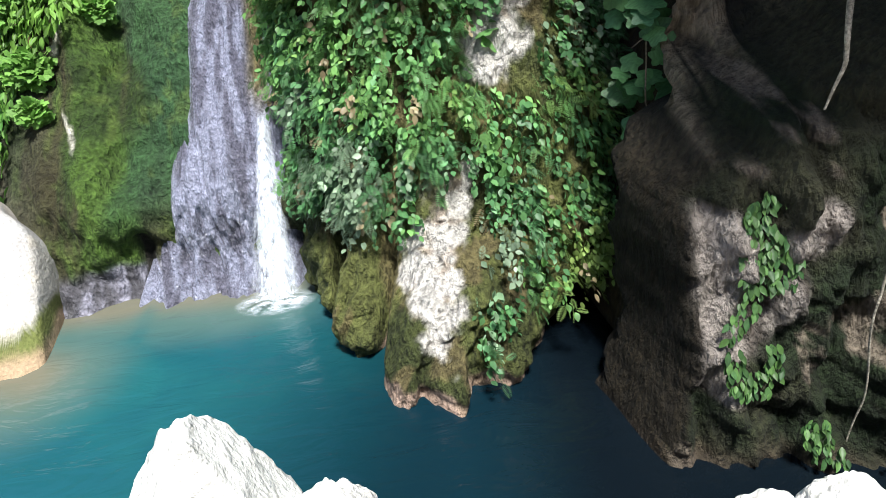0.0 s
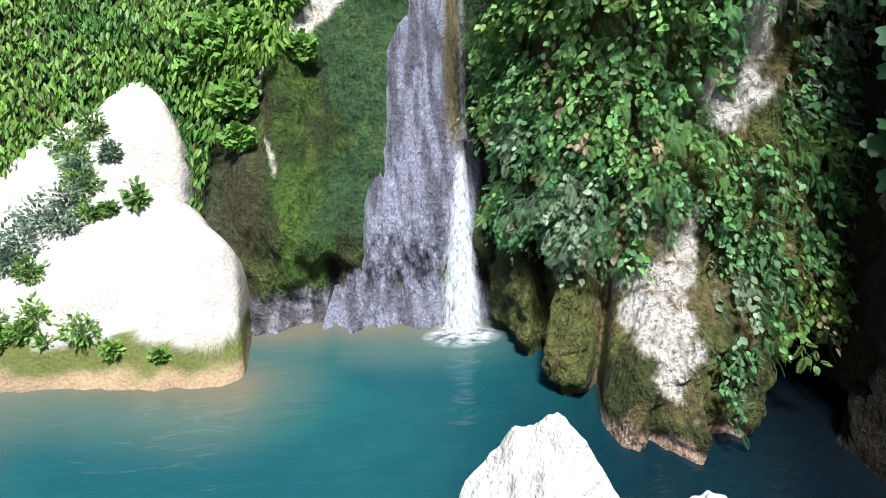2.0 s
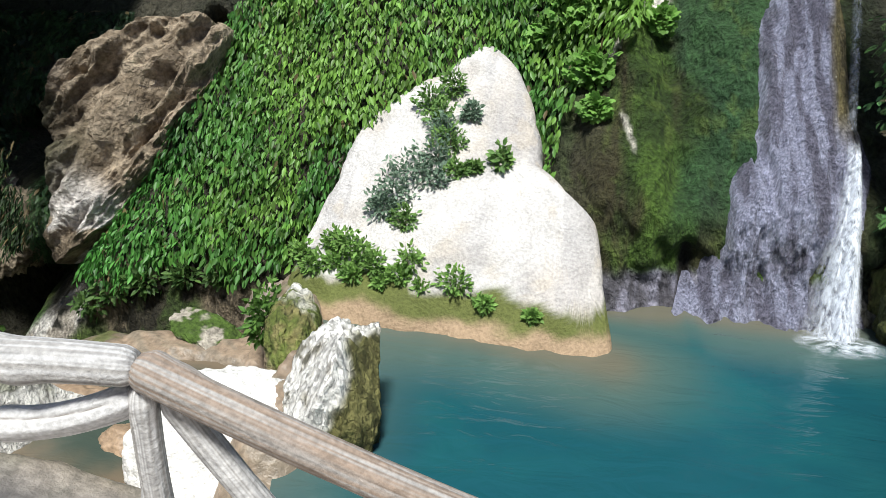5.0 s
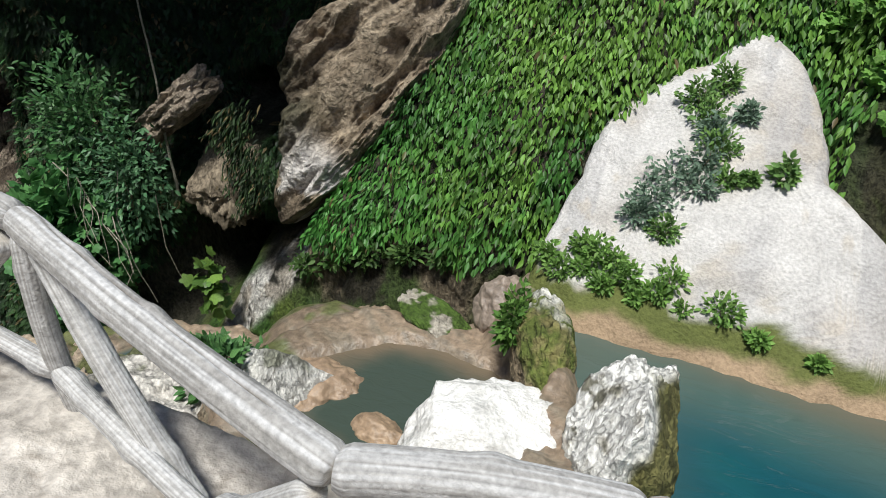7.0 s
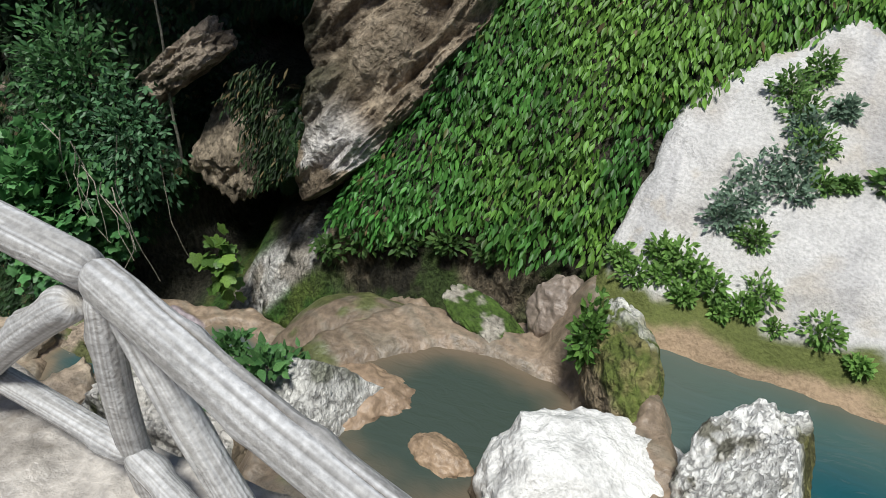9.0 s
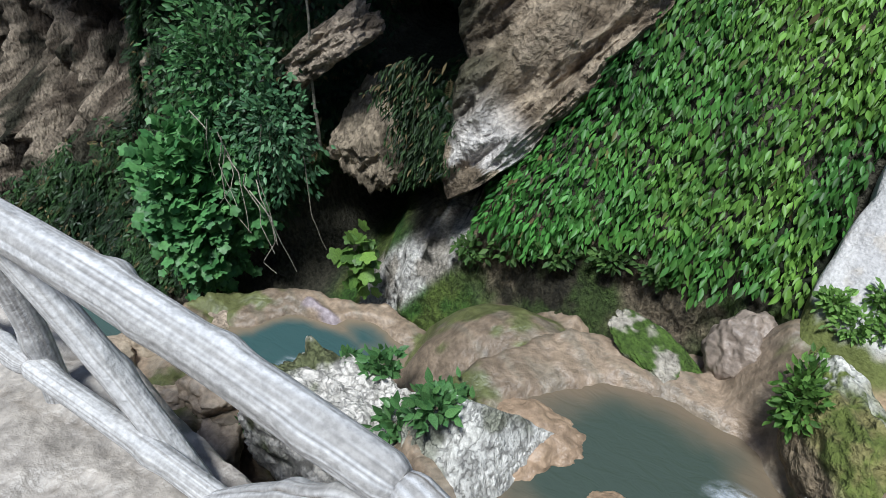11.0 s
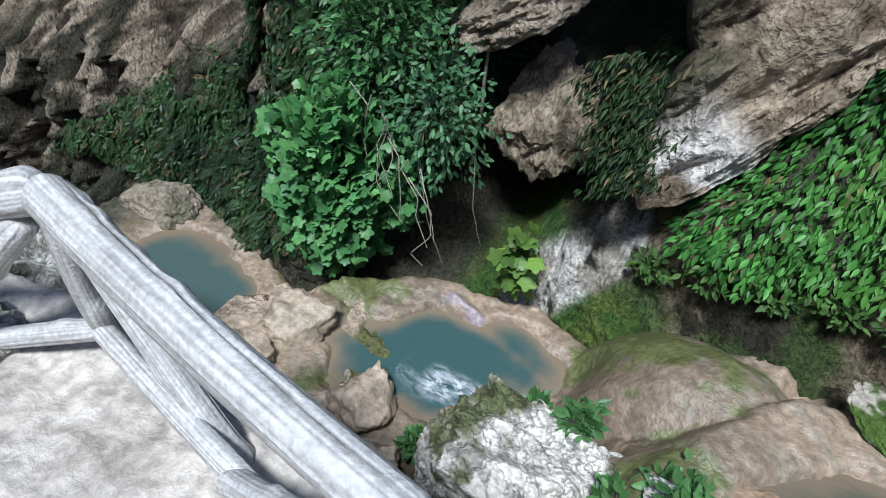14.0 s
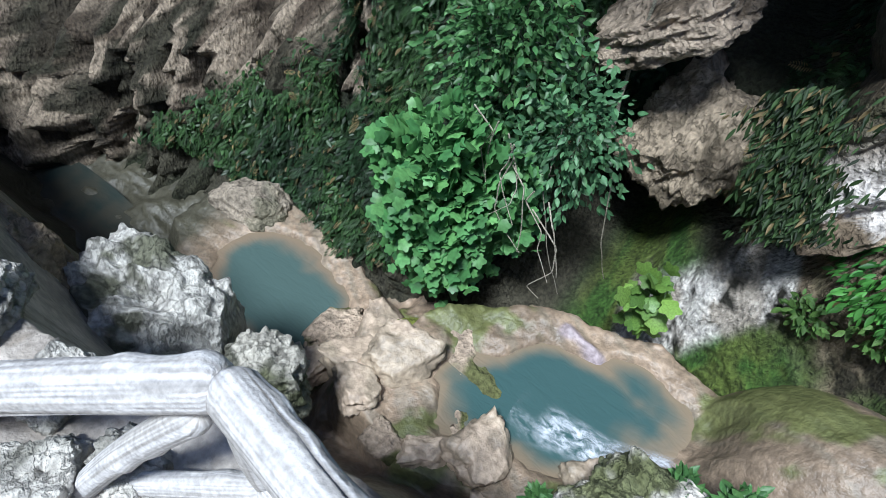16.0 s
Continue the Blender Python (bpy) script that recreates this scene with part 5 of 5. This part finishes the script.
# ferns hanging beside the mossy wall
for x, z, s in ((-1.46, 1.22, 0.24), (-1.68, 1.02, 0.16), (-1.30, 0.76, 0.19), (-1.25, 0.54, 0.10), (-0.78, 1.16, 0.12), (-1.34, 1.55, 0.26), (-0.95, 1.56, 0.16), (-1.20, 1.36, 0.14)):
    at, nrm = cliff_spot(np.array([x]), np.array([z]), 0.10)
    bush("fern_clump", at[0], (s, s * 0.7, s * 0.8), 300, 0.058, LOBED, (0.12, 0.27, 0.05), (0.20, 0.38, 0.08), "bright green fern clump hanging on the mossy wall", "fern", up=0.2, stems=2, group="ferns on the mossy wall")

# fig shrub over the stream
fig = bush("fig_shrub", (-8.25, 3.68, -1.90), (0.60, 0.42, 0.86), 3000, 0.092, LOBED, (0.06, 0.18, 0.06), (0.12, 0.28, 0.09), "large fig shrub with broad lobed leaves over the stream", "shrub", LEAF, up=0.3, stems=9, width=1.1)
bush("fig_shrub", (-7.52, 3.98, -0.95), (0.42, 0.30, 0.60), 1100, 0.066, OVAL, (0.06, 0.155, 0.07), (0.10, 0.21, 0.095), "straggly green shrub below the small cave", "shrub", LEAF, up=0.25, stems=8)
bush("fig_shrub", (-8.15, 4.05, -0.65), (0.52, 0.4, 0.80), 2100, 0.070, OVAL, (0.048, 0.138, 0.046), (0.085, 0.19, 0.064), "leafy shrub growing up the cliff", "shrub", LEAF, up=0.3, stems=6)
sap = thing("sapling", (-7.42, 4.45, -0.95), "slender bare sapling stem in front of the small cave", "sapling")
shoot("stem", [(-7.42, 4.45, -0.95), (-7.43, 4.44, -0.4), (-7.40, 4.44, 0.3), (-7.45, 4.42, 1.2)], 0.016, 0.008, sap, (0.24, 0.23, 0.18))
shoot("root", [(-7.55, 3.9, -0.5), (-7.5, 3.75, -0.9), (-7.35, 3.7, -1.35), (-7.2, 3.75, -1.8)], 0.006, 0.003, sap, (0.26, 0.24, 0.19))
shoot("root", [(-7.15, 3.95, -0.7), (-7.05, 3.85, -1.2), (-6.95, 3.9, -1.55)], 0.005, 0.003, sap, (0.22, 0.20, 0.15))

for k in range(9):
    x0, z0 = -7.95 + 0.07 * k + 0.05 * rng.normal(), -0.35 - 0.05 * k + 0.12 * rng.normal()
    twig = thing("hanging_twig", (x0, 3.62, z0), "thin bare pale twig hanging in front of the fig shrub", "twig", "twigs hanging over the stream")
    run = np.cumsum(np.r_[[(x0, 3.62, z0)], np.c_[rng.normal(size=4) * 0.07 + 0.03, rng.normal(size=4) * 0.02 - 0.02, rng.uniform(-0.26, -0.10, 4)]], axis=0)
    shoot("stem", run, 0.006, 0.0025, twig, (0.36, 0.33, 0.26))
bush("broadleaf_plant", (-6.62, 3.95, -1.72), (0.16, 0.12, 0.30), 60, 0.12, LOBED, (0.09, 0.18, 0.04), (0.16, 0.27, 0.055), "yellow-green broad-leaved plant hanging under the slab", "plant", LEAF, up=0.1)
for x, z, s in ((-5.75, -1.35, 0.15), (-5.35, -1.15, 0.18), (-5.0, -1.0, 0.16), (-4.6, -0.9, 0.14), (-4.25, -0.85, 0.12), (-4.9, -0.75, 0.12)):
    at, nrm = cliff_spot(np.array([x]), np.array([z]), 0.05)
    bush("ledge_plant", at[0], (s, s * 0.7, s * 0.7), 130, 0.07, OVAL, (0.06, 0.13, 0.035), (0.11, 0.20, 0.05), "green tuft on the earthy ledge", stems=3, group="plants on the ledge")
bush("moss_stone_plant", (-3.34, 3.32, -0.70), (0.09, 0.20, 0.20), 460, 0.055, OVAL, (0.075, 0.17, 0.035), (0.13, 0.25, 0.05), "bright green plant growing down the mossy stone", stems=3)
for x, y, z, s in ((-5.85, 2.8, -1.38, 0.08), (-5.6, 2.82, -1.24, 0.10), (-5.02, 2.62, -1.06, 0.16), (-4.98, 2.42, -0.82, 0.13), (-6.45, 2.42, -1.95, 0.07), (-5.25, 2.45, -1.20, 0.12)):
    bush("boulder_weed", (x, y, z), (s, s, s * 0.7), 110, 0.085, OVAL, (0.07, 0.175, 0.06), (0.11, 0.235, 0.075), "fresh green weed rooted among the boulders", mat=LEAF, up=0.8, stems=4, group="weeds among the boulders")

# leaves before the cave
vine = thing("hanging_vine", (2.7, 3.4, 1.6), "vine with large lobed leaves hanging before the dark cave", "vine")
for k, pts in enumerate((((2.55, 3.6, 2.2), (2.75, 3.2, 1.3), (2.72, 3.05, 0.75), (2.95, 3.05, 0.55)), ((2.9, 3.5, 2.2), (2.95, 3.15, 1.2), (3.1, 3.05, 0.8), (3.0, 3.0, 0.2)), ((3.2, 3.4, 2.0), (3.0, 3.2, 1.25), (2.65, 3.1, 1.05)))):
    shoot("stem", pts, 0.007, 0.003, vine, (0.16, 0.13, 0.09))
N = 46
s = rng.random(N)
lx = np.interp(s, (0, 0.5, 1), (2.60, 2.80, 3.10)) + rng.normal(size=N) * 0.14
lz = np.interp(s, (0, 0.5, 1), (1.6, 1.0, 0.70)) + rng.normal(size=N) * 0.16
p = np.stack([lx, 3.1 + 0.1 * rng.random(N), lz], -1)
aim, facing = drape(N, np.tile([0.0, -1.0, 0.3], (N, 1)), 0.4, 0.7)
foliage("leaves", p, aim, facing, rng.uniform(0.09, 0.16, N), greens(N, (0.05, 0.15, 0.07), (0.09, 0.22, 0.08)), LOBED, LEAF, vine, vine.location, 1.15)
for at in ((2.18, 3.85, 0.95), (2.15, 3.45, 0.22)):
    bush("broadleaf_plant", at, (0.20, 0.10, 0.18), 26, 0.15, LOBED, (0.09, 0.21, 0.07), (0.15, 0.30, 0.09), "broad-leaved fig sprig on the buttress", "plant", LEAF, up=0.3, stems=3)
N = 8000
x, z = rng.uniform(2.7, 4.5, N), rng.uniform(-0.6, 1.2, N)
edge = fbm(np.stack([x, 0 * x, z], -1) * 2.6, 161)
keep = ((edge > 0.35) & (x > 3.0)) | ((near_line(x, z, 2.85, -0.15, 2.92, 0.50) < 0.13) & (edge > -0.4))
x, z = x[keep], z[keep]
y = cave_face(x, z) - 0.08
n = len(x)
aim, facing = drape(n, np.tile([-0.3, -0.9, 0.2], (n, 1)), 0.5, 0.5)
tagged(foliage("cave_wall_leaves", np.stack([x, y, z], -1), aim, facing, rng.uniform(0.03, 0.065, n), greens(n, (0.04, 0.10, 0.035), (0.09, 0.18, 0.05)), OVAL, LEAF), "scattered leaves on the shaded wall", "foliage", kind="stuff")

for pts in (((2.98, 2.3, 2.2), (2.94, 2.02, 1.40), (2.96, 2.0, 1.18), (2.92, 2.0, 1.02)), ((3.36, 2.0, 1.6), (3.34, 1.95, 0.6), (3.28, 1.92, 0.1), (3.36, 1.92, -0.35), (3.34, 1.92, -0.69))):
    root = thing("hanging_root", pts[0], "pale bare root hanging down the shaded cave wall", "root", "roots at the cave")
    shoot("stem", pts, 0.016 if pts[0][0] < 3.0 and pts[0][2] > 2 else 0.007, 0.004, root, (0.30, 0.27, 0.22))

# dark growth hanging from the slab's underside
N = 1700
s = 0.84 * rng.random(N)
wide = rng.normal(size=N) * 0.13 * (0.6 + 0.6 * np.abs(np.sin(9 * s)))
p = np.stack([-6.45 + 0.42 * s + wide * 0.8, 4.10 + 0.05 * rng.random(N) + 0.15 * (1 - s), 0.12 - 0.98 * s + wide * 0.5 + 0.05], -1)
aim, facing = drape(N, np.tile([-0.3, -1.0, 0.2], (N, 1)), 0.5, 0.6)
tagged(foliage("slab_growth", p, aim, facing, rng.uniform(0.04, 0.10, N), greens(N, (0.016, 0.036, 0.012), (0.045, 0.085, 0.028), spread=0.7, dead=0.08), OVAL, SOFT_LEAF, width=0.5), "dark ferns and roots hanging along the slab's underside", "foliage", kind="stuff")
